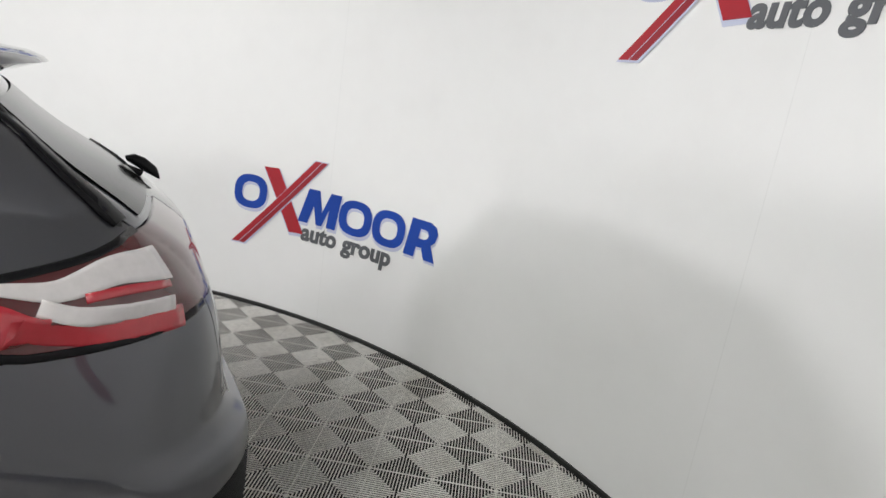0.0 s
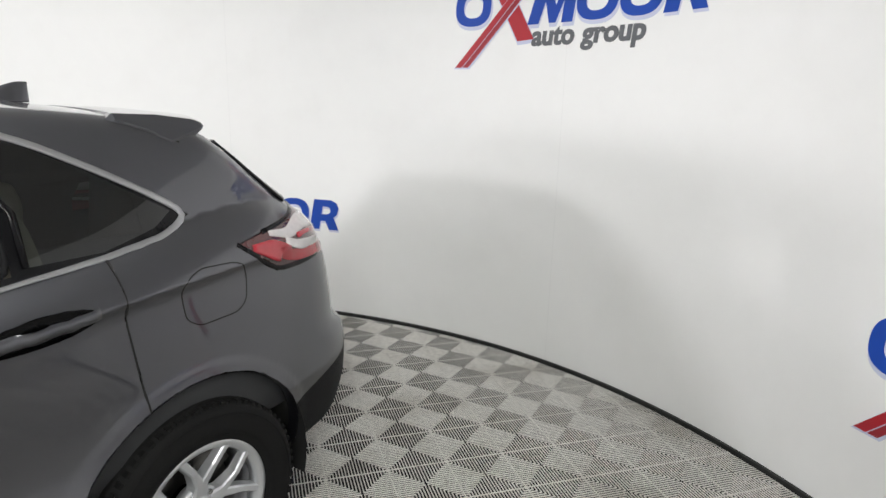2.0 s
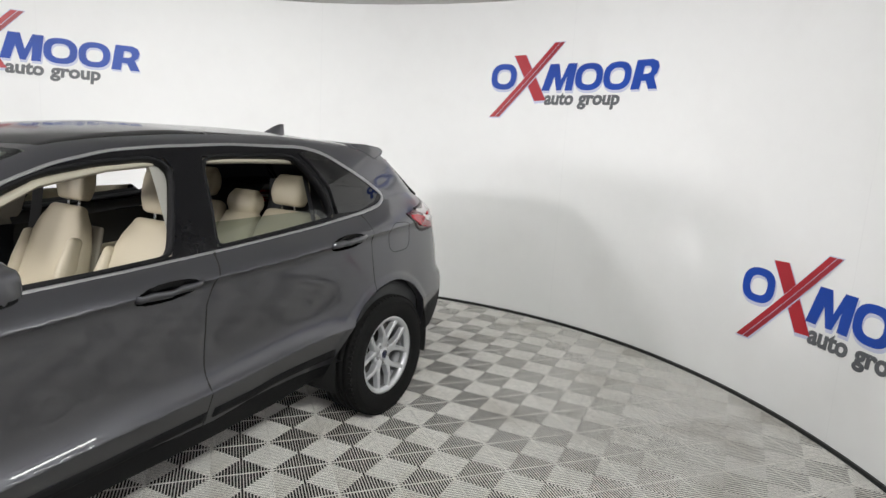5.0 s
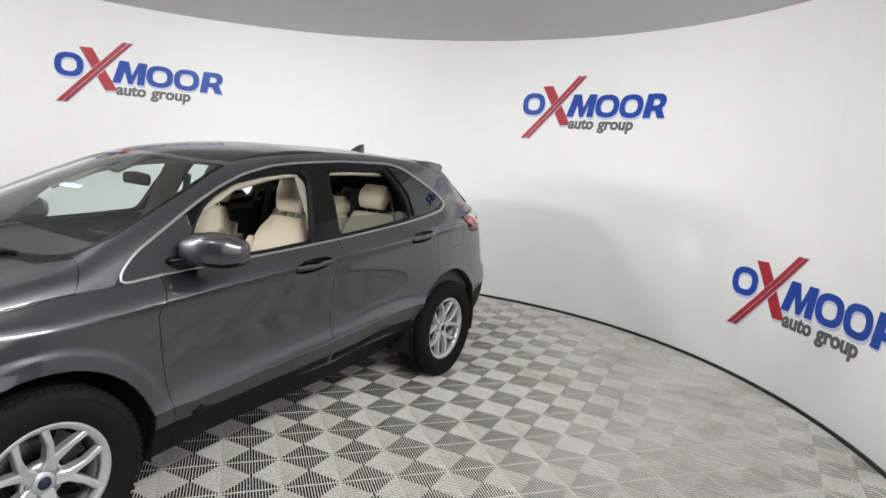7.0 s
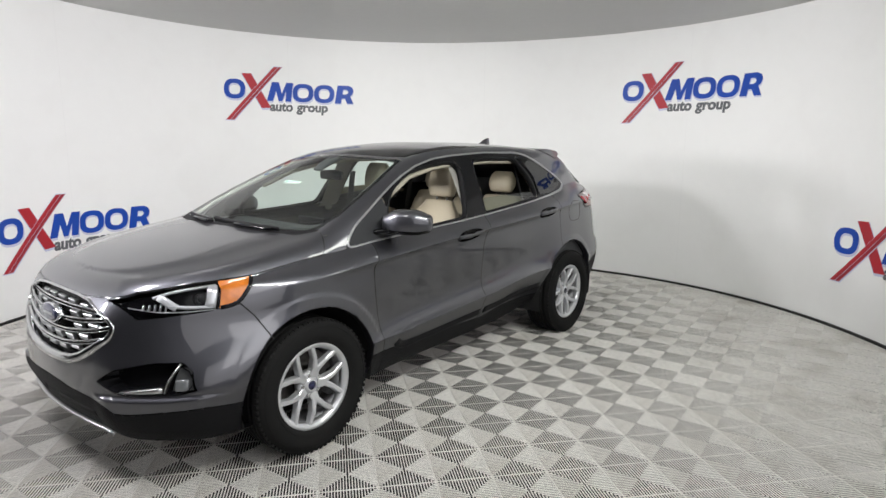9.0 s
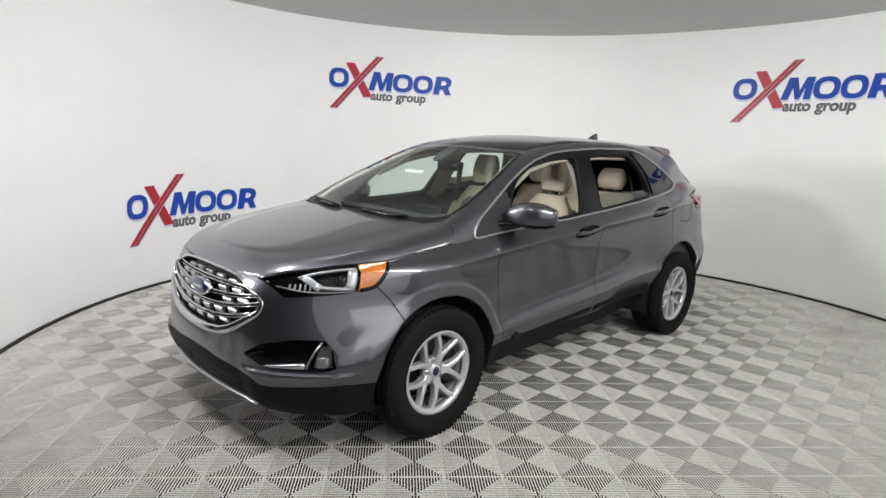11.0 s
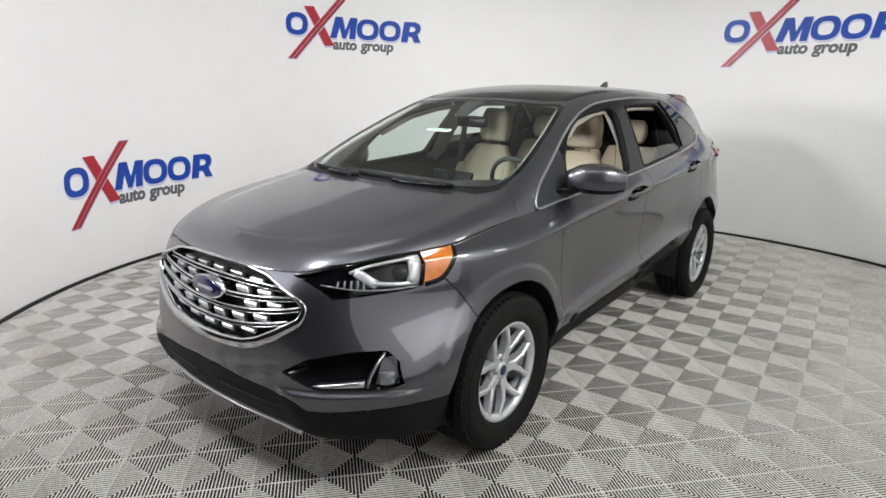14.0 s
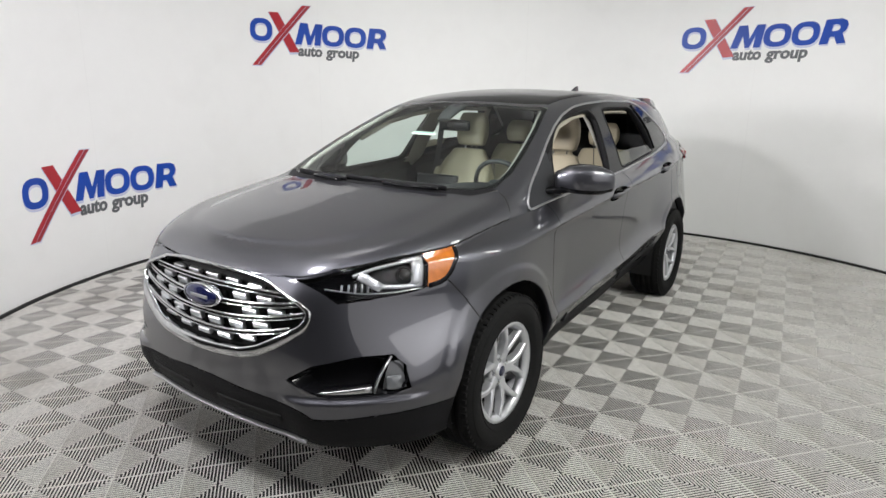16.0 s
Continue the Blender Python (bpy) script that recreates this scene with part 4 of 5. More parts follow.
def side_fittings(s):
    door_handle(HANDLES[0], "front_door", s)
    door_handle(HANDLES[1], "rear_door", s)
    # wing mirror
    bm = bmesh.new()
    spine = [(.800, .858, 1.196), (.785, .90, 1.200), (.762, .95, 1.201), (.735, 1.0, 1.200), (.706, 1.045, 1.197), (.685, 1.075, 1.194)]
    across = (.87, .5, 0)
    if s == -1:  # the right mirror is folded back
        spine = [(.75 - .95 * (y - .875), .885 + .25 * (y - .875), z - .02) for _, y, z in spine]
        across = (.2, .97, 0)
    sizes = [(.050, .050), (.074, .070), (.084, .077), (.085, .077), (.078, .072), (.060, .058)]
    cushion(bm, spine, across, (0, 0, 1), sizes, 3.3, .55)
    bmesh.ops.delete(bm, geom=[f for f in bm.faces if f.calc_center_median().z < 1.158], context="FACES")
    mirror = flip(part("wing_mirror", bm, PAINT, made["front_door", s], "grey wing mirror with black underside"), s)
    bm = bmesh.new()
    sizes = [(a * .97, b * .97) for a, b in sizes]
    cushion(bm, spine, across, (0, 0, 1), sizes, 3.3, .55)
    bmesh.ops.delete(bm, geom=[f for f in bm.faces if f.calc_center_median().z > 1.166], context="FACES")
    cushion(bm, [(.80, .80, 1.135), (.79, .86, 1.142), (.765, .93, 1.15)], (1, 0, 0), (0, 0, 1), [(.085, .022), (.075, .02), (.05, .018)], 2.6, .5)
    flip(part("mirror_foot", bm, GLOSS_BLACK, made["front_door", s], "black mirror foot"), s)
    # fuel flap outline, on the left side only
    if s == 1:
        loop = dense([Vector((x, z, 0)) for x, z in [(-1.395, 1.12), (-1.415, 1.155), (-1.47, 1.175), (-1.60, 1.168), (-1.645, 1.15), (-1.66, 1.105), (-1.648, 1.027), (-1.605, 1.0), (-1.451, 1.0), (-1.405, 1.03)]], .012, True)
        path = [on_side(p.x, p.y) for p in loop]
        bm = bmesh.new()
        sweep(bm, path, [body_normal(p) for p in path], bar(.0042, .0010, -.003), True)
        part("fuel_flap_gap", bm, WELL, made["rear_wing", s], "dark gap round the fuel flap")


both(side_fittings)


# the sill's raised moulding, with a step near its front
def sill_moulding(s):
    for line, door in (([(.80, .452), (.745, .412), (.68, .405), (.43, .412), (-.13, .442)], "front_door"), ([(-.17, .445), (-.40, .455), (-.52, .478), (-.95, .498)], "rear_door")):
        path = [on_side(p.x, p.y) for p in dense([Vector((x, z, 0)) for x, z in line], .03)]
        bm = bmesh.new()
        sweep(bm, path, [body_normal(p) for p in path], lambda f: [(-.040, -.006), (-.036, .004), (.010, .010), (.016, .008), (.017, -.006)])
        flip(part("sill_moulding", bm, PLASTIC, made[door, s], "raised black moulding along the sill"), s)


both(sill_moulding)


# black strips laid in the seams as the shade inside the gaps
def seam_backs(s):
    for line, panel in ((SEAM_FRONT[:-1], "front_door"), (SEAM_PILLAR[:-1], "rear_door"), (SEAM_REAR, "rear_wing"), (HOOD_EDGE[3:-1] + [(1.206, 1.168)], "wing"), (WING_SEAM, "wing")):
        pts = [on_side(p.x, p.y, -.0015) for p in dense([Vector((x, z, 0)) for x, z in line], .03)]
        bm = bmesh.new()
        sweep(bm, pts, [body_normal(on_side(p.x, p.z)) for p in pts], [(-.0040, -.008), (-.0040, .0005), (.0040, .0005), (.0040, -.008)])
        flip(part("seam_shade", bm, WELL, made[panel, s], "black strip standing in for shade in the panel gap"), s)


both(seam_backs)

# ---- wheel arches and wheels ----
def arch_fittings(s):
    for k, (ax, az, r) in enumerate(ARCHES):
        line = arch_line(ax, az, r - .001)
        outer = [on_side(x, max(z, .25), .0) for x, z in line]
        bm = bmesh.new()
        grid_mesh(bm, [[p, p + Vector((0, -.022, 0)) + (Vector((ax, 0, az)) - Vector((p.x, 0, p.z))).normalized() * .006, p + Vector((0, -.05, 0))] for p in outer])
        lip = flip(part("arch_lip", bm, PAINT, made["wing" if k == 0 else "rear_wing", s]), s)
        bm = bmesh.new()
        rows = [[Vector((ax + (r + .004) * math.cos(a), y, az + (r + .004) * math.sin(a))) for a in np.linspace(-.24, math.pi + .24, 30)] for y in (.90, .8, .6, .5)]
        grid_mesh(bm, rows)
        bm.faces.new([bm.verts.new(p) for p in rows[-1]])
        flip(part("wheel_arch_liner", bm, WELL, made["wing" if k == 0 else "rear_wing", s], "black felt wheel arch liner"), s)


both(arch_fittings)

TYRE_R, RIM_R = .372, .236


def build_wheel():
    """An alloy wheel at the origin, its outer face toward +y."""
    bm = bmesh.new()
    # rim barrel and lip
    lathe(bm, [(RIM_R - .032, -.005), (RIM_R - .026, .022), (RIM_R - .010, .034), (RIM_R + .003, .036), (RIM_R + .007, .030), (RIM_R - .004, .018), (RIM_R - .020, -.005)], 72, loop=True)
    wheel = part("wheel", bm, ALLOY, car, "silver alloy wheel with five forked spokes")
    bm = bmesh.new()
    lathe(bm, [(RIM_R - .014, -.16), (RIM_R - .026, -.10), (RIM_R - .032, -.006), (RIM_R - .020, -.006), (RIM_R - .014, -.05), (RIM_R - .004, -.16)], 72)
    part("rim_barrel", bm, SHADED_BARREL, wheel, "dull inner rim with shade in its grey")

    def polar(r, a, y):
        return Vector((r * math.cos(a), y, r * math.sin(a)))

    for k in range(5):
        nut = math.radians(90 + 72 * k)
        fork = nut + math.radians(36)
        for side in (1, -1):
            bm = bmesh.new()
            line = [polar(.045, fork + side * .12, .004), polar(.092, fork + side * .085, .012), polar(.152, fork + side * .255, .024), polar(RIM_R - .010, fork + side * .40, .028)]
            loops = []
            for i, (c, w, d) in enumerate(zip(line, (.024, .0175, .0125, .0140), (.040, .042, .036, .026))):
                t = (line[min(i + 1, 3)] - line[max(i - 1, 0)]).normalized()
                b = Vector((0, 1, 0)).cross(t).normalized()
                loops.append([c + b * -w * 1.25 + Vector((0, -d, 0)), c + b * -w + Vector((0, -.005, 0)), c + b * -w * .62, c + b * w * .62, c + b * w + Vector((0, -.005, 0)), c + b * w * 1.25 + Vector((0, -d, 0))])
            loft(bm, loops)
            part("spoke", bm, ALLOY, wheel, smooth=False)
        bm = bmesh.new()
        lathe(bm, [(.0001, .004), (.0095, .004), (.0105, 0), (.0105, -.02)], 10, polar(.057, nut, .002))
        part("wheel_nut", bm, CHROME, wheel, "chrome wheel nut", smooth=False)
    bm = bmesh.new()
    lathe(bm, [(.0001, .008), (.034, .009), (.040, .004), (.046, -.006), (.066, -.006), (.074, -.004), (.078, -.014), (.078, -.045), (.0001, -.05)], 60)
    part("hub", bm, ALLOY, wheel)
    bm = bmesh.new()
    lathe(bm, [(.0001, .014), (.021, .0135), (.025, .011), (.026, .004)], 36)
    part("centre_cap", bm, BADGE_BLUE, wheel, "dark blue centre cap")
    bm = bmesh.new()
    lathe(bm, [(.065, -.075), (.165, -.075), (.165, -.098), (.065, -.098)], 60, loop=True)
    part("brake_disc", bm, IRON, wheel, "grey iron brake disc")
    bm = bmesh.new()
    loops = []
    for a in np.linspace(.35, 1.25, 7):
        loops.append([polar(.10, a + 1.9, -.05), polar(.185, a + 1.9, -.05), polar(.19, a + 1.9, -.11), polar(.10, a + 1.9, -.11)])
    loft(bm, loops)
    part("brake_caliper", bm, IRON, wheel, smooth=False)
    # tyre with shoulder and grooves
    prof = [(RIM_R - .002, .030), (RIM_R + .012, .046), (RIM_R + .045, .058), (RIM_R + .085, .060), (RIM_R + .112, .050), (RIM_R + .127, .036), (TYRE_R - .004, .022)]
    y = .018
    for g in range(4):
        prof += [(TYRE_R, y), (TYRE_R, y - .030), (TYRE_R - .008, y - .032), (TYRE_R - .008, y - .040), (TYRE_R, y - .042)]
        y -= .042
    prof += [(TYRE_R, y - .02), (RIM_R + .12, -.19), (RIM_R + .05, -.205), (RIM_R + .0, -.17)]
    bm = bmesh.new()
    lathe(bm, [(r, yy) for r, yy in prof], 96)
    tyre = part("tyre", bm, RUBBER, wheel, "black road tyre with grooved tread")
    bm = bmesh.new()
    for r in (RIM_R + .030, RIM_R + .098):
        lathe(bm, [(r - .002, .050 if r < .3 else .055), (r, .0605 if r > .3 else .0565), (r + .002, .050 if r < .3 else .055)], 96)
    part("sidewall_rib", bm, RUBBER, wheel)
    bm = bmesh.new()
    for k in range(72):
        a = 2 * math.pi * k / 72
        block(bm, polar(TYRE_R - .0085, a, .028), (.013, .026, .017), (0, -math.degrees(a), 0), 0)
    part("shoulder_tread", bm, RUBBER, tyre, "fine row of rubber shoulder lugs", smooth=False)["kind"] = "stuff"
    return wheel


WHEEL_Y = .886
wheel = build_wheel()
wheel.matrix_basis = pose(AXLE, WHEEL_Y, TYRE_R - .006, 0, 14, 0)
for x, s, turn in ((-AXLE, 1, 32), (AXLE, -1, 50), (-AXLE, -1, 5)):
    copy_thing(wheel, pose(x, WHEEL_Y * s, TYRE_R - .006, 0, turn, 0 if s == 1 else 180))

# ---- nose: grille, badge, lamps, intakes ----
def nose_normal(p):
    n = body_normal((p.x, abs(p.y), p.z))
    return Vector((n.x, math.copysign(n.y, p.y) if p.y else 0, n.z))


def half_width(z):
    """The grille's half width at height z."""
    right = [(zz, y) for y, zz in GRILLE[4:]]
    top = [(zz, y) for y, zz in GRILLE[:5]]
    return float(np.interp(z, *zip(*sorted(right)))) if z <= .818 else float(np.interp(z, *zip(*sorted(top))))


bm = bmesh.new()
grid_mesh(bm, [[on_nose(y * half_width(z) / .53, z, -.055) for y in np.linspace(-.53, .53, 25)] for z in np.linspace(.622, .924, 11)])
grille = part("grille", bm, WELL, car, "chrome barred grille over a black mesh")
ring_line = dense([Vector((y, z, 0)) for y, z in GRILLE] + [Vector((-y, z, 0)) for y, z in GRILLE[1:-1]][::-1], .012, True)
path = [on_nose(p.x, p.y, -.004) for p in ring_line]
bm = bmesh.new()
n = len(path)
rows_w = [(.044 if p.z < .70 else .044 - (p.z - .70) * .19 if p.z < .86 else .013) for p in path]
sweep(bm, path, [nose_normal(p) for p in path], lambda f: bar(rows_w[min(int(round(f * (n - 1))), n - 1)], .012, -.03), True)
part("grille_surround", bm, CHROME, grille, "bright chrome grille frame")
BARS = ((.920, .908, .30), (.870, .872, .420), (.805, .848, .490), (.750, .812, .515), (.690, .752, .470), (.640, .700, .40))


def bar_z(k, y):
    """Height of the grille's bar k at y: the bars close up toward the outer corners."""
    mid, end, w = BARS[k]
    return mid + (end - mid) * min(abs(y) / w, 1) ** 2.2


for k, (mid, end, w) in enumerate(BARS):
    if 0 < k < 5:
        for dz, h, lift in ((.008, .009, -.010), (-.007, .006, -.014)):
            path = [on_nose(y, bar_z(k, y) + dz, lift) for y in np.linspace(-w, w, 41)]
            bm = bmesh.new()
            sweep(bm, path, [nose_normal(p) for p in path], [(-h / 2, -.02), (-h / 2, .004), (0, .008), (h / 2, .004), (h / 2, -.02)])
            part("grille_bar", bm, CHROME, grille)
    # staggered bright blocks between the bars
    if k < 5:
        for j in range(-4, 5):
            y = (j + (.5 if k % 2 else 0)) * .128
            top, low = bar_z(k, y) - .012, bar_z(k + 1, y) + .010
            if abs(y) > half_width((top + low) / 2) - .09 or top - low < .012 or (abs(y) < .16 and k in (1, 2)):
                continue
            bm = bmesh.new()
            c = on_nose(y, (top + low) / 2, -.030)
            block(bm, c, (.020, .078, min((top - low) * .85, .034)), (0, 14, math.degrees(math.atan2(nose_normal(c).y, nose_normal(c).x))), .004, 1)
            part("grille_block", bm, SATIN, grille, smooth=False)
# badge
bm = bmesh.new()
c = on_nose(0, .812, .0)
loft(bm, [oval_loop(c + Vector((d, 0, 0)), (0, 1, 0), (-.08, 0, 1), .118 * g, .047 * g, 2.0, 40) for d, g in ((-.04, 1.0), (.006, 1.0), (.012, .96), (.012, .90), (.009, .88))])
part("badge_rim", bm, CHROME, grille, "chrome oval badge rim")
bm = bmesh.new()
loft(bm, [oval_loop(c + Vector((d, 0, 0)), (0, 1, 0), (-.08, 0, 1), .104 * g, .041 * g, 2.0, 40) for d, g in ((.0, 1.0), (.0125, 1.0), (.016, .8), (.0175, .4))])
part("badge", bm, BADGE_BLUE, grille, "plain dark blue oval badge")
bm = bmesh.new()
block(bm, c + Vector((.0185, 0, -.002)), (.003, .11, .014), (0, 0, 0), .0014, 1)
part("badge_bar", bm, SATIN, grille, "pale bar on the blue badge", smooth=False)

# lower intake and lip
bm = bmesh.new()
path = [on_nose(y, .324 - .018 * (y / .5) ** 2, .010) for y in np.linspace(-.52, .52, 45)]
sweep(bm, path, [nose_normal(p) for p in path], bar(.012, .008, -.02))
part("front_lip", bm, TRIM_CHROME, made["front_valance", 1], "thin satin silver lip")
for y0, y1 in ((.09, .43), (-.09, -.43)):
    bm = bmesh.new()
    path = [on_nose(y, .398 - .03 * (abs(y) - .1), .001) for y in np.linspace(y0, y1, 24)]
    sweep(bm, path, [nose_normal(p) for p in path], bar(.034, .003, -.01))
    part("intake_slot", bm, WELL, made["front_valance", 1], "dark lower intake slot")


def nose_side(s):
    # fog lamp pocket
    bm = bmesh.new()
    rim = dense([Vector((y, z, 0)) for y, z in FOG], .03, True)
    front = [on_nose(p.x, p.y, -.001) for p in rim]
    mid = sum((Vector(p) for p in front), Vector()) / len(front)
    deep = [p.lerp(mid, .18) + Vector((-.055, -.01, 0)) for p in front]
    grid_mesh(bm, [front + front[:1], deep + deep[:1]])
    bm.faces.new([bm.verts.new(p) for p in deep])
    bmesh.ops.recalc_face_normals(bm, faces=bm.faces)
    pocket = flip(part("fog_pocket", bm, GLOSS_BLACK, car, "black fog lamp pocket"), s)
    bm = bmesh.new()
    line = dense([Vector((y, z, 0)) for y, z in [(.575, .514), (.66, .520), (.745, .528)]], .02)
    path = [on_nose(p.x, p.y, -.014) for p in line]
    sweep(bm, path, [nose_normal(p) for p in path], lambda f: bar(.008 + .020 * f, .008, -.02))
    flip(part("fog_trim", bm, SATIN, pocket, "chrome strip under the fog lamp"), s)
    bm = bmesh.new()
    path = [on_nose(y, z, -.010) for y, z in [(.752, .515), (.757, .56), (.764, .60), (.772, .645)]]
    sweep(bm, path, [nose_normal(p) for p in path], bar(.009, .010, -.02))
    flip(part("fog_trim", bm, SATIN, pocket), s)
    bm = bmesh.new()
    grid_mesh(bm, [[on_nose(y, z, -.022) for y in np.linspace(.775, .775 + .062 * (1 - (z - .52) / .22), 6)] for z in np.linspace(.522, .628, 8)])
    flip(part("fog_plate", bm, DULL, pocket, "dull grey fog lamp surround"), s)
    bm = bmesh.new()
    c = on_nose(.800, .548, -.016)
    cushion(bm, [(-.026, 0, 0), (0, 0, 0), (.026, 0, 0)], (0, 1, 0), (0, 0, 1), [(.008, .026), (.012, .028), (.008, .026)], 4, .5, 20)
    bmesh.ops.transform(bm, matrix=Matrix.Translation(c) @ nose_normal(c).to_track_quat("Y", "Z").to_matrix().to_4x4(), verts=bm.verts)
    flip(part("fog_lamp", bm, FOG_LENS, pocket, "clear rounded square fog lamp"), s)
    # headlamp: dark housing, silver light blades, projector
    polys = panels["headlamp_lens"] + panels["indicator_lens"]
    used = sorted({i for p in polys for i in p})
    at = {i: k for k, i in enumerate(used)}
    bm = bmesh.new()
    vs = [bm.verts.new(skin_co[i] - skin_no[i] * .045) for i in used]
    for p in polys:
        bm.faces.new([vs[at[i]] for i in p])
    housing = flip(part("headlamp", bm, GLOSS_BLACK, car, "swept headlamp with amber outer corner"), s)

    def lamp_path(line, lift):
        path = [on_side(p.x, p.y, lift) for p in dense([Vector((x, z, 0)) for x, z in line], .02)]
        return path, [body_normal(on_side(p.x, p.z)) for p in path]

    for line, w, mat, nm in (([(2.125, .945), (2.06, .968), (1.95, .982), (1.875, .986)], .013, LAMP_SILVER, "light_blade"),
                             ([(2.105, .950), (2.075, .925), (2.075, .905), (2.05, .893)], .036, LAMP_SILVER, "light_blade"),
                             ([(2.075, .903), (2.02, .893), (1.96, .887), (1.91, .886)], .016, LAMP_SILVER, "light_blade"),
                             ([(2.215, .905), (2.12, .878), (2.02, .870), (1.90, .872)], .005, SATIN, "lamp_rib"),
                             ([(1.890, .985), (1.898, .95), (1.922, .886)], .050, LAMP_SILVER, "light_blade")):
        path, nos = lamp_path(line, -.022)
        bm = bmesh.new()
        sweep(bm, path, nos, bar(w, .012, -.012))
        flip(part(nm, bm, mat, housing), s)
    for k in range(5):
        path, nos = lamp_path([(2.175 - k * .02, .893 - k * .003), (2.165 - k * .02, .917)], -.03)
        bm = bmesh.new()
        sweep(bm, path, nos, bar(.007, .010, -.008))
        flip(part("lamp_fin", bm, SATIN, housing), s)
    bm = bmesh.new()
    c = on_side(1.955, .928, -.03)
    lathe(bm, [(.0001, .016), (.018, .012), (.027, .0), (.030, -.002), (.034, .006), (.036, -.01), (.036, -.03)], 32)
    bmesh.ops.transform(bm, matrix=Matrix.Translation(c) @ Vector((.8, .55, .15)).to_track_quat("Y", "Z").to_matrix().to_4x4(), verts=bm.verts)
    flip(part("projector", bm, GLOSS_BLACK, housing, "dark projector lens"), s)
    # tail lamp: red sweep below, clear bands above, a red stripe between
    for line, w, mat, nm in (([(-1.70, 1.190), (-1.80, 1.166), (-1.88, 1.136), (-1.97, 1.118), (-2.14, 1.112)], lambda f: bar(float(np.interp(f, (0, .22, .4, 1), (.024, .080, .062, .050))), .004, -.002), RED_LENS, "red_sweep"),
                             ([(-1.80, 1.222), (-1.90, 1.205), (-2.0, 1.232), (-2.10, 1.225)], lambda f: bar(.022 + .062 * f, .003, -.002), PALE_LENS, "clear_band"),
                             ([(-1.87, 1.186), (-1.93, 1.160), (-2.02, 1.152), (-2.12, 1.140)], lambda f: bar(.034 + .01 * f, .0035, -.002), PALE_LENS, "clear_band"),
                             ([(-1.945, 1.190), (-2.02, 1.194), (-2.11, 1.186)], lambda f: bar(.020, .005, -.002), RED_LENS, "red_stripe")):
        path = [on_side(p.x, p.y) for p in dense([Vector((x, z, 0)) for x, z in line], .02)]
        bm = bmesh.new()
        sweep(bm, path, [body_normal(p) for p in path], w)
        flip(part(nm, bm, mat, made["tail_lamp", s]), s)
    path = [on_side(p.x, p.y, .0) for p in dense([Vector((x, z, 0)) for x, z in [(1.708, 1.006), (1.735, .972), (1.766, .933), (1.802, .889), (1.88, .878)]], .02)]
    bm = bmesh.new()
    sweep(bm, path, [body_normal(p) for p in path], bar(.020, .002, -.004))
    flip(part("lamp_edge", bm, GLOSS_BLACK, housing, "black lamp edge"), s)
    for line in (TAIL_TOP[1:5], TAIL_LOW[:6]):
        path = [on_side(p.x, p.y) for p in dense([Vector((x, z, 0)) for x, z in line], .03)]
        bm = bmesh.new()
        sweep(bm, path, [body_normal(p) for p in path], bar(.018, .003, -.004))
        flip(part("lamp_edge", bm, GLOSS_BLACK, made["tail_lamp", s], "black lamp edge"), s)


both(nose_side)

# ---- roof spoiler, aerial fin, tailgate glass, wipers ----
bm = bmesh.new()
rows = []
for i in range(25):
    y = -.585 + 1.17 * i / 24
    f = abs(y) / .585
    x0, x1 = -1.50 + .080 * f ** 3, -1.93 + .185 * f ** 2.2
    z0 = float(top_z(np.float64(x0), np.float64(abs(y)))) + .003 + .008 * f ** 4
    z1 = 1.606 - .016 * f ** 2
    rows.append([(x0 + .035, y, z0 - .030), (x0, y, z0), (x0 * .55 + x1 * .45, y, z0 * .55 + z1 * .45 + .012), (x1 + .045, y, z1 + .016), (x1 + .01, y, z1 + .004), (x1, y, z1 - .006), (x1 + .09, y, z1 - .040), (-1.70 + .02 * f, y, 1.53), (-1.62, y, 1.50)])
for s in (1, -1):  # the cheeks, down to the seam on the rear pillar
    cheek = [(-1.395, .592 * s, 1.585), (-1.425, .600 * s, 1.606), (-1.50, .628 * s, 1.580), (-1.575, .652 * s, 1.541), (-1.735, .594 * s, 1.580), (-1.732, .594 * s, 1.572), (-1.68, .615 * s, 1.547), (-1.635, .632 * s, 1.52), (-1.59, .635 * s, 1.505)]
    rows = rows + [cheek] if s == 1 else [cheek] + rows
grid_mesh(bm, rows)
for row in (rows[0], rows[-1]):
    bm.faces.new([bm.verts.new(p) for p in row])
bmesh.ops.remove_doubles(bm, verts=bm.verts, dist=1e-5)
bmesh.ops.recalc_face_normals(bm, faces=bm.faces)
spoiler = part("roof_spoiler", bm, PAINT, car, "grey roof spoiler over the tailgate", smooth=False)
for p in spoiler.data.polygons:
    p.use_smooth = True
spoiler.data.set_sharp_from_angle(angle=radians(30))
for s in (1, -1):
    bm = bmesh.new()
    pts = [on_side(x, z) for x, z in ((-1.44, 1.612), (-1.53, 1.574), (-1.605, 1.533))]
    sweep(bm, pts, [body_normal(p) for p in pts], bar(.006, .001, -.003))
    flip(part("spoiler_gap", bm, WELL, spoiler, "dark gap under the spoiler"), s)

bm = bmesh.new()
zf = float(top_z(np.float64(-1.35), np.float64(0))) - .004
reach = lambda f: .078 * (1 - f) ** .75 + .017
loft(bm, [oval_loop((-1.455 + reach(f), 0, zf + .072 * f), (1, 0, 0), (0, 1, 0), reach(f), .030 * (1 - f) ** 1.1 + .005, 2.3, 18) for f in (0, .12, .3, .5, .7, .88, 1.0)])
part("aerial_fin", bm, PAINT, car, "small grey shark fin aerial")

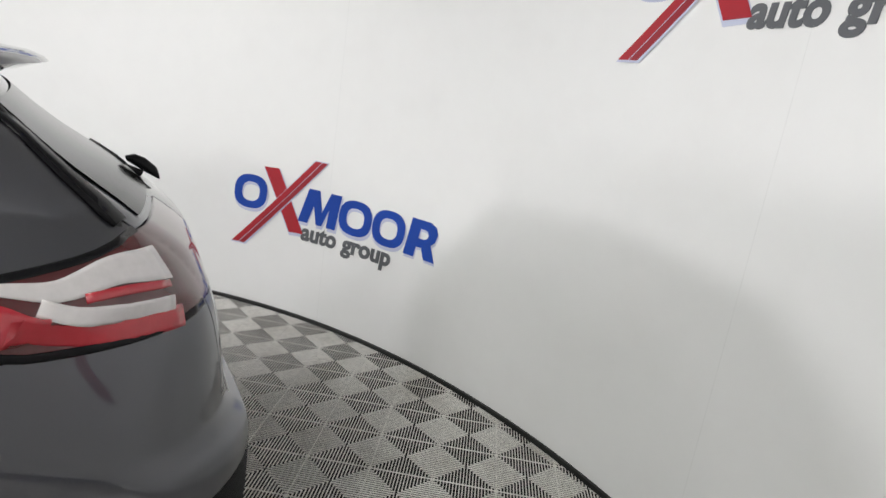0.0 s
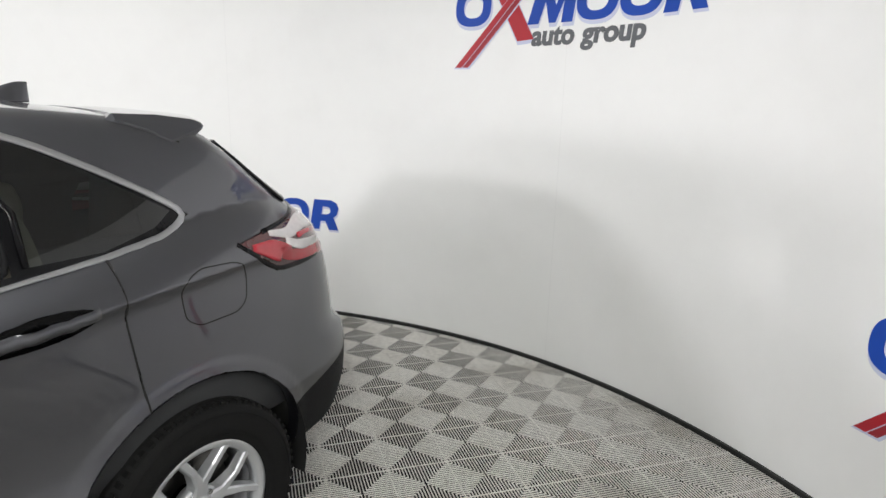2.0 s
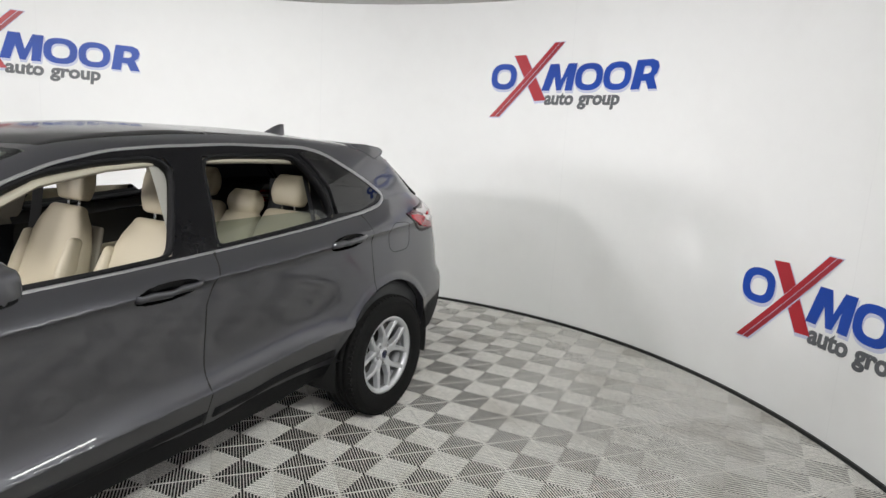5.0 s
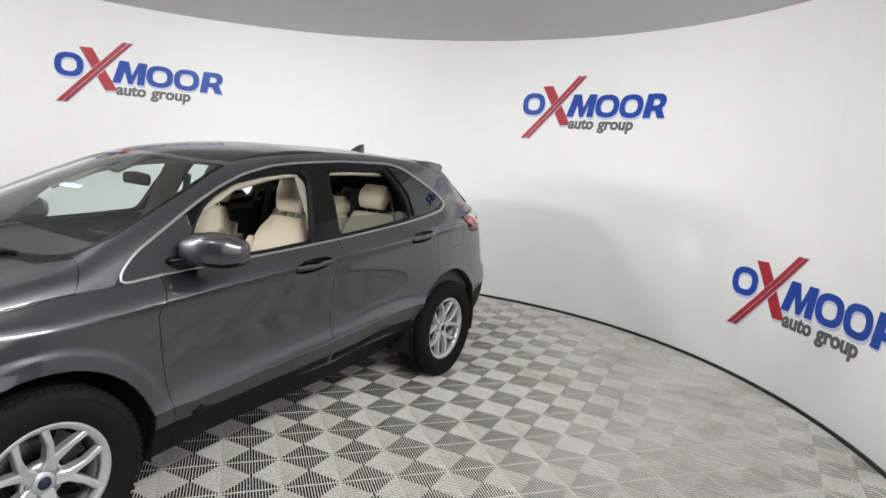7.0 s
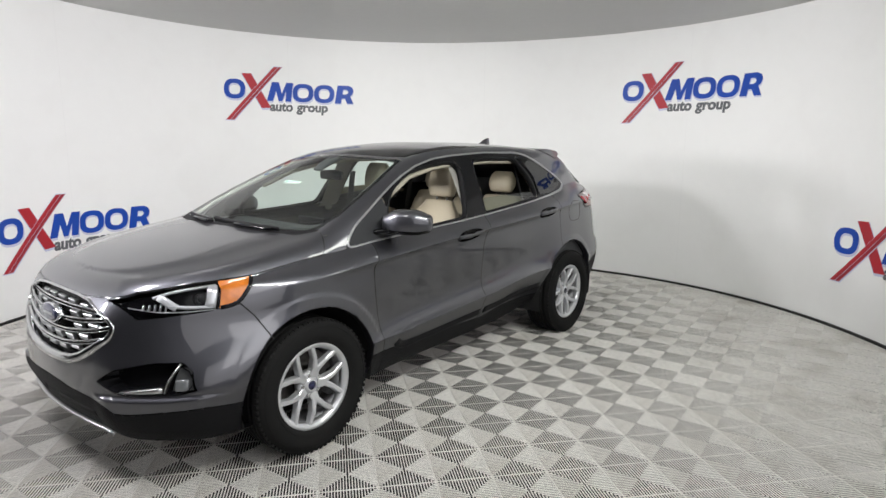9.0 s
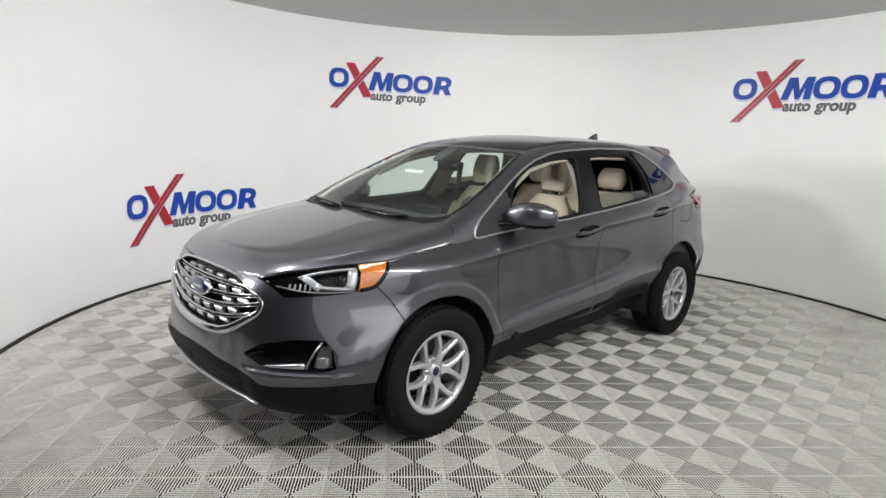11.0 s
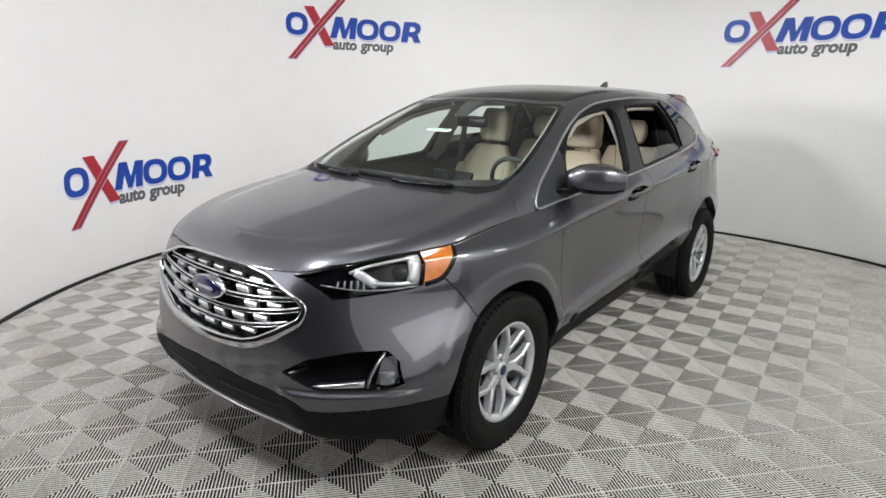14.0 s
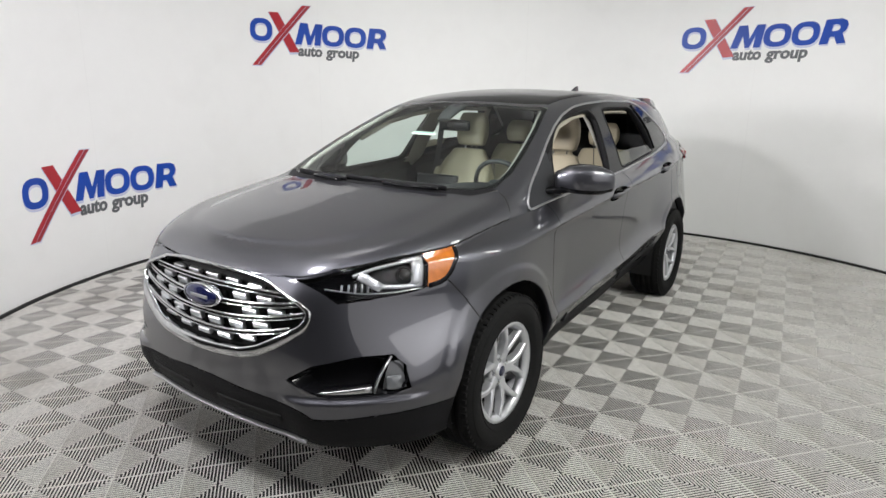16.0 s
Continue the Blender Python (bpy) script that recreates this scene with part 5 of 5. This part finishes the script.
bm = bmesh.new()
rows = []
for z in np.linspace(1.30, 1.52, 8):
    w = .60 - .10 * (z - 1.3) / .22
    rows.append([skin((-1.5, y, z), 0, -1.5) + Vector((-.004, 0, .003)) for y in np.linspace(-w, w, 21)])
grid_mesh(bm, rows)
bmesh.ops.recalc_face_normals(bm, faces=bm.faces)
part("tailgate_glass", bm, GLOSS_BLACK, made["tailgate", 1], "dark rear window glass")
bm = bmesh.new()
path = [skin((-1.5, y, z), 0, -1.5) + Vector((-.003, 0, .002)) for y, z in ((.0, 1.32), (-.12, 1.325), (-.25, 1.335), (-.33, 1.34))]
sweep(bm, path, [Vector((-.7, 0, .7))] * 4, bar(.014, .007, -.006))
arm = part("rear_wiper", bm, PLASTIC, made["tailgate", 1], "black rear wiper")
bm = bmesh.new()
cushion(bm, [(-2.135, 0, 1.338), (-2.16, 0, 1.332), (-2.19, 0, 1.318), (-2.215, 0, 1.302)], (0, 1, 0), (.3, 0, 1), [(.014, .010), (.022, .022), (.022, .027), (.016, .022)], 3, .6, 20)
block(bm, (-2.12, 0, 1.315), (.12, .02, .02), (0, -20, 0), .005)
part("wiper_cap", bm, GLOSS_BLACK, arm, "black cap over the wiper pivot")


for s in (1, -1):
    bm = bmesh.new()
    pts = [skin((-1.5, y, z), 0, -1.5) for y, z in ((.560, 1.525), (.585, 1.46), (.615, 1.40), (.64, 1.345), (.665, 1.30))]
    sweep(bm, pts, [body_normal(p) for p in pts], bar(.050, .010, -.004))
    flip(part("glass_edge", bm, GLOSS_BLACK, made["tailgate", 1], "black edge of the rear window"), s)


def wiper(y0, y1):
    bm = bmesh.new()
    pts = []
    for f in np.linspace(0, 1, 12):
        y = y0 + (y1 - y0) * f
        x = 1.385 - .26 * y * y - .03 * f
        pts.append(on_top(x, y, .010))
    sweep(bm, pts, [nose_normal(p) for p in pts], bar(.012, .012, -.012))
    arm = part("windscreen_wiper", bm, PLASTIC, car, "black windscreen wiper at rest")
    bm = bmesh.new()
    pts = [on_top(1.405 - .26 * (y0 + (y1 - y0) * f) ** 2 - .02 * f, y0 + (y1 - y0) * f, .014) for f in np.linspace(.05, .55, 7)]
    sweep(bm, pts, [nose_normal(p) for p in pts], bar(.016, .008, -.006))
    part("wiper_arm", bm, GLOSS_BLACK, arm, "black wiper arm")


wiper(.50, -.12)
wiper(-.10, -.56)

# ---- cabin ----
def cabin():
    bm = bmesh.new()
    grid_mesh(bm, [[on_top(x, y, -.035) for y in np.linspace(-.56, .56, 15)] for x in np.linspace(.36, -1.55, 20)])
    part("headliner", bm, LINER, car, "pale grey headliner")
    bm = bmesh.new()
    block(bm, (-.4, 0, .42), (2.9, 1.5, .04), soft=0)
    part("cabin_floor", bm, CABIN, car, "dark cabin carpet", smooth=False)
    bm = bmesh.new()
    block(bm, (-1.97, 0, .95), (.05, 1.36, .72), (0, -6, 0), .02)
    block(bm, (-1.62, 0, .93), (.56, 1.36, .03), soft=.01)
    part("load_cover", bm, CABIN, car, "dark load space trim", smooth=False)
    # dashboard: a padded shelf with binnacle and screen
    bm = bmesh.new()
    rows = []
    for y in np.linspace(-.74, .74, 31):
        hump = .035 * math.exp(-((y - .37) / .17) ** 2)
        edge = 1.0 - .10 * (abs(y) / .74) ** 4
        rows.append([(1.24 - .26 * y * y, y, 1.085), (1.08 - .16 * y * y, y, 1.105 * edge + .1 * (1 - edge) + hump * .3), (.86 - .08 * y * y, y, 1.110 + hump - .02 * (1 - edge)), (.74 - .05 * y * y, y, 1.095 + hump), (.70, y, 1.06), (.70, y, .93), (.78, y, .80), (.92, y, .66), (.95, y, .45)])
    grid_mesh(bm, rows)
    bmesh.ops.recalc_face_normals(bm, faces=bm.faces)
    dash = part("dashboard", bm, CABIN, car, "dark padded dashboard")
    bm = bmesh.new()
    block(bm, (.70, 0, 1.05), (.03, .30, .20), (0, -12, 0), .012)
    part("dash_screen", bm, GLOSS_BLACK, dash, "black touch screen", smooth=False)
    bm = bmesh.new()
    block(bm, (.25, 0, .60), (1.1, .20, .30), (0, 4, 0), .03)
    part("centre_console", bm, CABIN, car, "dark centre console", smooth=False)
    # steering wheel
    bm = bmesh.new()
    c, tilt = Vector((.52, .37, 1.075)), radians(24)
    u, v = Vector((0, 1, 0)), Vector((math.sin(tilt), 0, math.cos(tilt)))
    pts = [c + u * .185 * math.cos(a) + v * .185 * math.sin(a) for a in np.linspace(0, 2 * math.pi, 41)[:-1]]
    sweep(bm, pts, [(p - c).normalized() for p in pts], [(.016 * math.cos(a), .014 * math.sin(a)) for a in np.linspace(0, 2 * math.pi, 9)[:-1]], True)
    steer = part("steering_wheel", bm, CABIN, car, "black three-spoke steering wheel")
    bm = bmesh.new()
    block(bm, c + Vector((.02, 0, -.01)), (.06, .15, .12), (0, 24, 0), .02)
    for a in (.1, math.pi - .1, -math.pi / 2):
        p = c + u * .12 * math.cos(a) + v * .12 * math.sin(a)
        block(bm, p + Vector((.008, 0, 0)), (.02, .13 if abs(math.sin(a)) < .5 else .035, .03 if abs(math.sin(a)) < .5 else .13), (0, 24, 0), .006)
    part("wheel_boss", bm, CABIN, steer, smooth=False)
    # rear-view mirror and sensor box
    bm = bmesh.new()
    cushion(bm, [(.50, -.10, 1.435), (.50, 0, 1.438), (.50, .10, 1.435)], (1, 0, 0), (0, 0, 1), [(.018, .032), (.022, .036), (.018, .032)], 2.6, .6)
    rear_mirror = part("rear_view_mirror", bm, GLOSS_BLACK, car, "black rear-view mirror")
    bm = bmesh.new()
    cushion(bm, [(.62, 0, 1.478), (.55, 0, 1.518), (.46, 0, 1.553)], (0, 1, 0), (.5, 0, .85), [(.045, .012), (.055, .018), (.06, .018)], 2.8, .5)
    part("sensor_box", bm, CABIN, rear_mirror, "black sensor box at the windscreen")
    # screen surround: black printed edge
    edge = SCREEN_LOW[:-1] + SCREEN_SIDE + SCREEN_TOP[:-1][::-1]
    full = [Vector((x, y, 0)) for x, y in edge] + [Vector((x, -y, 0)) for x, y in edge[1:-1]][::-1]
    loop = dense(full, .04, True)
    path = [on_top(p.x, p.y, -.004) for p in loop]
    bm = bmesh.new()
    sweep(bm, path, [nose_normal(p) for p in path], bar(.045, .002, -.002), True)
    part("screen_edge", bm, GLOSS_BLACK, made["windscreen", 1], "black printed windscreen edge")
    bm = bmesh.new()
    path = [on_top(x, y, -.006) for x, y in ((.865, .115), (.868, .03), (.865, -.055))]
    sweep(bm, path, [nose_normal(p) for p in path], bar(.035, .002, -.001))
    label = part("windscreen_sticker", bm, PALE, made["windscreen", 1], "white sticker with green bars")
    bm = bmesh.new()
    path = [on_top(x, y, -.003) for x, y in ((.865, .095), (.868, .03), (.865, -.035))]
    sweep(bm, path, [nose_normal(p) for p in path], bar(.012, .0012, -.001))
    part("sticker_bar", bm, material("green_print", (.25, .5, .42), .5), made["windscreen", 1], "green bar on the sticker")


cabin()


def headrest(parent, c, w, h, d, lean, mat_front):
    bm = bmesh.new()
    up = Vector((-math.sin(lean), 0, math.cos(lean)))
    cushion(bm, [Vector(c) + up * h * f for f in (-.88, -.6, -.2, .2, .55, .8, .92)], (0, 1, 0), (math.cos(lean), 0, math.sin(lean)), [(w * .90, d * .85), (w * .97, d * .97), (w, d), (w * .98, d * .96), (w * .94, d * .86), (w * .87, d * .74), (w * .80, d * .64)], 3.4, .55, 32)
    ob = part("headrest", bm, mat_front, parent, "padded cream headrest")
    for y in (-.05, .05):
        bm = bmesh.new()
        a, b = Vector(c) + up * -h * .9 + Vector((0, y, 0)), Vector(c) + up * -h * 1.7 + Vector((0, y, 0))
        sweep(bm, [a, a.lerp(b, .5), b], [Vector((1, 0, 0))] * 3, [(.006 * math.cos(t), .006 * math.sin(t)) for t in np.linspace(0, 2 * math.pi, 9)[:-1]])
        part("headrest_post", bm, CHROME, parent, "chrome headrest post")
    return ob


def front_seat(y):
    lean = radians(17)
    bm = bmesh.new()
    cushion(bm, [(.42, y, .60), (.30, y, .625), (.12, y, .61), (-.10, y, .585)], (0, 1, 0), (0, 0, 1), [(.24, .075), (.26, .085), (.265, .09), (.25, .09)], 3.2, .8)
    seat = part("front_seat", bm, CREAM, car, "cream leather front seat")
    bm = bmesh.new()
    up = Vector((-math.sin(lean), 0, math.cos(lean)))
    base = Vector((-.09, y, .60))
    cushion(bm, [base + up * h for h in (.0, .15, .30, .45, .56, .62)], (0, 1, 0), (math.cos(lean), 0, math.sin(lean)), [(.235, .085), (.255, .085), (.262, .078), (.245, .066), (.20, .055), (.15, .045)], 3.4, .8)
    part("backrest", bm, CREAM, seat, "cream leather backrest")
    for side in (1, -1):
        bm = bmesh.new()
        cushion(bm, [base + up * h + Vector((.05 - .01 * abs(h - .3), side * .215, 0)) for h in (.05, .2, .35, .48)], (0, 1, 0), (math.cos(lean), 0, math.sin(lean)), [(.035, .05), (.045, .065), (.042, .055), (.03, .035)], 2.4, .9, 18)
        part("side_bolster", bm, CREAM, seat)
    bm = bmesh.new()
    cushion(bm, [base + up * h + Vector((-.085, 0, -.02)) for h in (.05, .3, .55)], (0, 1, 0), (math.cos(lean), 0, math.sin(lean)), [(.22, .02), (.24, .02), (.20, .02)], 3.6, .8)
    part("seat_back_shell", bm, SEATBACK, seat, "grey-brown seat back shell")
    headrest(seat, (-.325, y, 1.375), .130, .112, .055, lean * .5, CREAM)
    return seat


front_seat(.37)
front_seat(-.37)


def rear_bench():
    bm = bmesh.new()
    cushion(bm, [(-.55, 0, .62), (-.70, 0, .635), (-.88, 0, .62), (-1.02, 0, .60)], (0, 1, 0), (0, 0, 1), [(.62, .07), (.64, .08), (.64, .085), (.62, .08)], 5, .8, 40)
    bench = part("rear_bench", bm, CREAM, car, "cream leather rear bench")
    lean = radians(22)
    up = Vector((-math.sin(lean), 0, math.cos(lean)))
    for y, w, top in ((.40, .235, .62), (0, .155, .58), (-.40, .235, .62)):
        bm = bmesh.new()
        base = Vector((-.90, y, .60))
        cushion(bm, [base + up * h for h in (.0, .2, .4, top - .08, top)], (0, 1, 0), (math.cos(lean), 0, math.sin(lean)), [(w, .075), (w, .08), (w, .075), (w * .96, .065), (w * .88, .05)], 4.2, .8)
        part("rear_backrest", bm, CREAM, bench, "cream leather rear backrest")
    for y, z, w, h in ((.38, 1.335, .125, .072), (-.38, 1.335, .125, .072), (0, 1.235, .13, .055)):
        headrest(bench, (-1.14, y, z), w, h, .062, lean * .5, CREAM)
    bm = bmesh.new()
    pts = [Vector(p) for p in ((-1.27, -.12, 1.30), (-1.16, -.11, 1.20), (-1.02, -.08, 1.05), (-.90, -.05, .85), (-.84, -.02, .70))]
    sweep(bm, pts, [Vector((.85, 0, .5))] * 5, [(-.024, -.001), (-.024, .001), (.024, .001), (.024, -.001)])
    part("seat_belt", bm, CABIN, bench, "dark middle seat belt", smooth=False)


rear_bench()


def cabin_side(s):
    def inner(name, line_low, line_top, mat, depth, label, xs, parent=car):
        bm = bmesh.new()
        grid_mesh(bm, [[on_side(x, z, -depth) for z in np.linspace(line_low(x), line_top(x), 6)] for x in xs])
        return flip(part(name, bm, mat, parent, label), s)

    low = lambda x: .45
    inner("door_trim", low, lambda x: float(belt_z(x)) - .01, CABIN, .075, "dark door trim panel", np.linspace(.85, -.10, 14), made["front_door", s])
    inner("door_trim", low, lambda x: float(belt_z(x)) - .01, CABIN, .075, "dark door trim panel", np.linspace(-.22, -1.05, 14), made["rear_door", s])
    for name, x0, x1 in (("front_door", .86, -.12), ("rear_door", -.2, -1.02)):
        bm = bmesh.new()
        xs = np.linspace(x0, x1, 12)
        grid_mesh(bm, [[on_side(x, float(belt_z(x)) - .004, -d) for d in (.012, .045, .075)] for x in xs])
        flip(part("door_top", bm, CABIN, made[name, s], "dark top of the door trim"), s)
        bm = bmesh.new()
        block(bm, ((x0 + x1) / 2 - .05, .80, .88), (.5, .07, .05), (0, 4, 0), .02)
        flip(part("armrest", bm, CREAM, made[name, s], "cream door armrest", smooth=False), s)
    bm = bmesh.new()
    grid_mesh(bm, [[on_side(x, z, -.06) for z in np.linspace(.55, 1.30, 8)] for x in np.linspace(-1.04, -1.95, 14)])
    flip(part("load_side_trim", bm, CABIN, car, "dark load space side trim"), s)
    # pillar linings behind the black frames
    for name, x0, x1, mat, lab in (("centre_pillar", -.05, -.245, LINER, "pale centre pillar lining"), ("rear_pillar", -1.005, -1.10, CREAM_TRIM, "cream rear pillar lining"), ("tail_pillar", -1.40, -1.56, CABIN, "dark tail pillar lining")):
        bm = bmesh.new()
        xs = np.linspace(x0, x1, 8)
        grid_mesh(bm, [[on_side(x - {"c": .10, "r": -.30, "t": 0}[name[0]] * max(z - (1.18 if name[0] == "c" else 1.33), 0 if name[0] == "r" else -1), z, -.045) for z in np.linspace(1.10, 1.555 if name[0] == "c" else min(1.54, 1.54 - .6 * max(0, -1.2 - x)), 8)] for x in xs])
        flip(part(name, bm, mat, car, lab), s)
    bm = bmesh.new()
    path = [on_top(x, y, -.03) for x, y in SCREEN_SIDE]
    sweep(bm, path, [body_normal(p) for p in path], [(-.035, -.012), (-.035, .012), (.035, .012), (.035, -.012)])
    flip(part("front_pillar", bm, LINER, car, "pale front pillar lining"), s)
    bm = bmesh.new()
    path = [on_side(x, z, -.012) for x, z in [(.62, 1.365), (.37, 1.478), (.1, 1.53), (-.2, 1.555), (-.6, 1.562), (-.95, 1.555)]]
    sweep(bm, path, [body_normal(p) for p in path], [(.004, -.04), (.004, -.018), (.03, -.018), (.03, -.04)])
    flip(part("roof_rail_lining", bm, CREAM_TRIM, car, "cream roof rail lining"), s)
    # front seat belt from the centre pillar
    bm = bmesh.new()
    pts = [Vector((-.27, .62, 1.42)), Vector((-.25, .64, 1.2)), Vector((-.22, .67, .95)), Vector((-.2, .69, .6))]
    sweep(bm, pts, [Vector((.4, -.9, .1)).normalized()] * 4, [(-.024, -.001), (-.024, .001), (.024, .001), (.024, -.001)])
    flip(part("seat_belt", bm, CABIN, car, "dark front seat belt", smooth=False), s)
    # outer rear seat belt from the rear pillar
    bm = bmesh.new()
    pts = [Vector((-1.02, .585, 1.47)), Vector((-1.03, .63, 1.3)), Vector((-1.04, .68, 1.1)), Vector((-1.04, .70, .8))]
    sweep(bm, pts, [Vector((.3, -.95, .1)).normalized()] * 4, [(-.024, -.001), (-.024, .001), (.024, .001), (.024, -.001)])
    flip(part("seat_belt", bm, CABIN, car, "dark outer rear seat belt", smooth=False), s)


both(cabin_side)


# ---- the tiles themselves ----
spots = tile_spots()
verts, faces = tile_rows()
tile_mesh = bpy.data.meshes.new("tile")
tile_mesh.from_pydata(verts, [], faces)
tile_mesh.materials.append(TILE)
turn = Matrix.Rotation(TILE_TURN, 4, "Z")
for p in spots[:300]:
    ob = new("tile", tile_mesh)
    ob.parent = floor
    ob.matrix_local = Matrix.Translation(p) @ turn
base = np.array([turn @ Vector(v) for v in verts])
quads = np.array(faces)
rest = spots[300:]
all_v = np.concatenate([base + np.array(p) for p in rest])
all_f = np.concatenate([quads + i * len(base) for i in range(len(rest))])
me = bpy.data.meshes.new("far_tiles")
me.from_pydata(all_v.tolist(), [], all_f.tolist())
me.materials.append(TILE)
ob = new("far_tiles", me)
ob.parent = floor
ob["kind"] = "stuff"
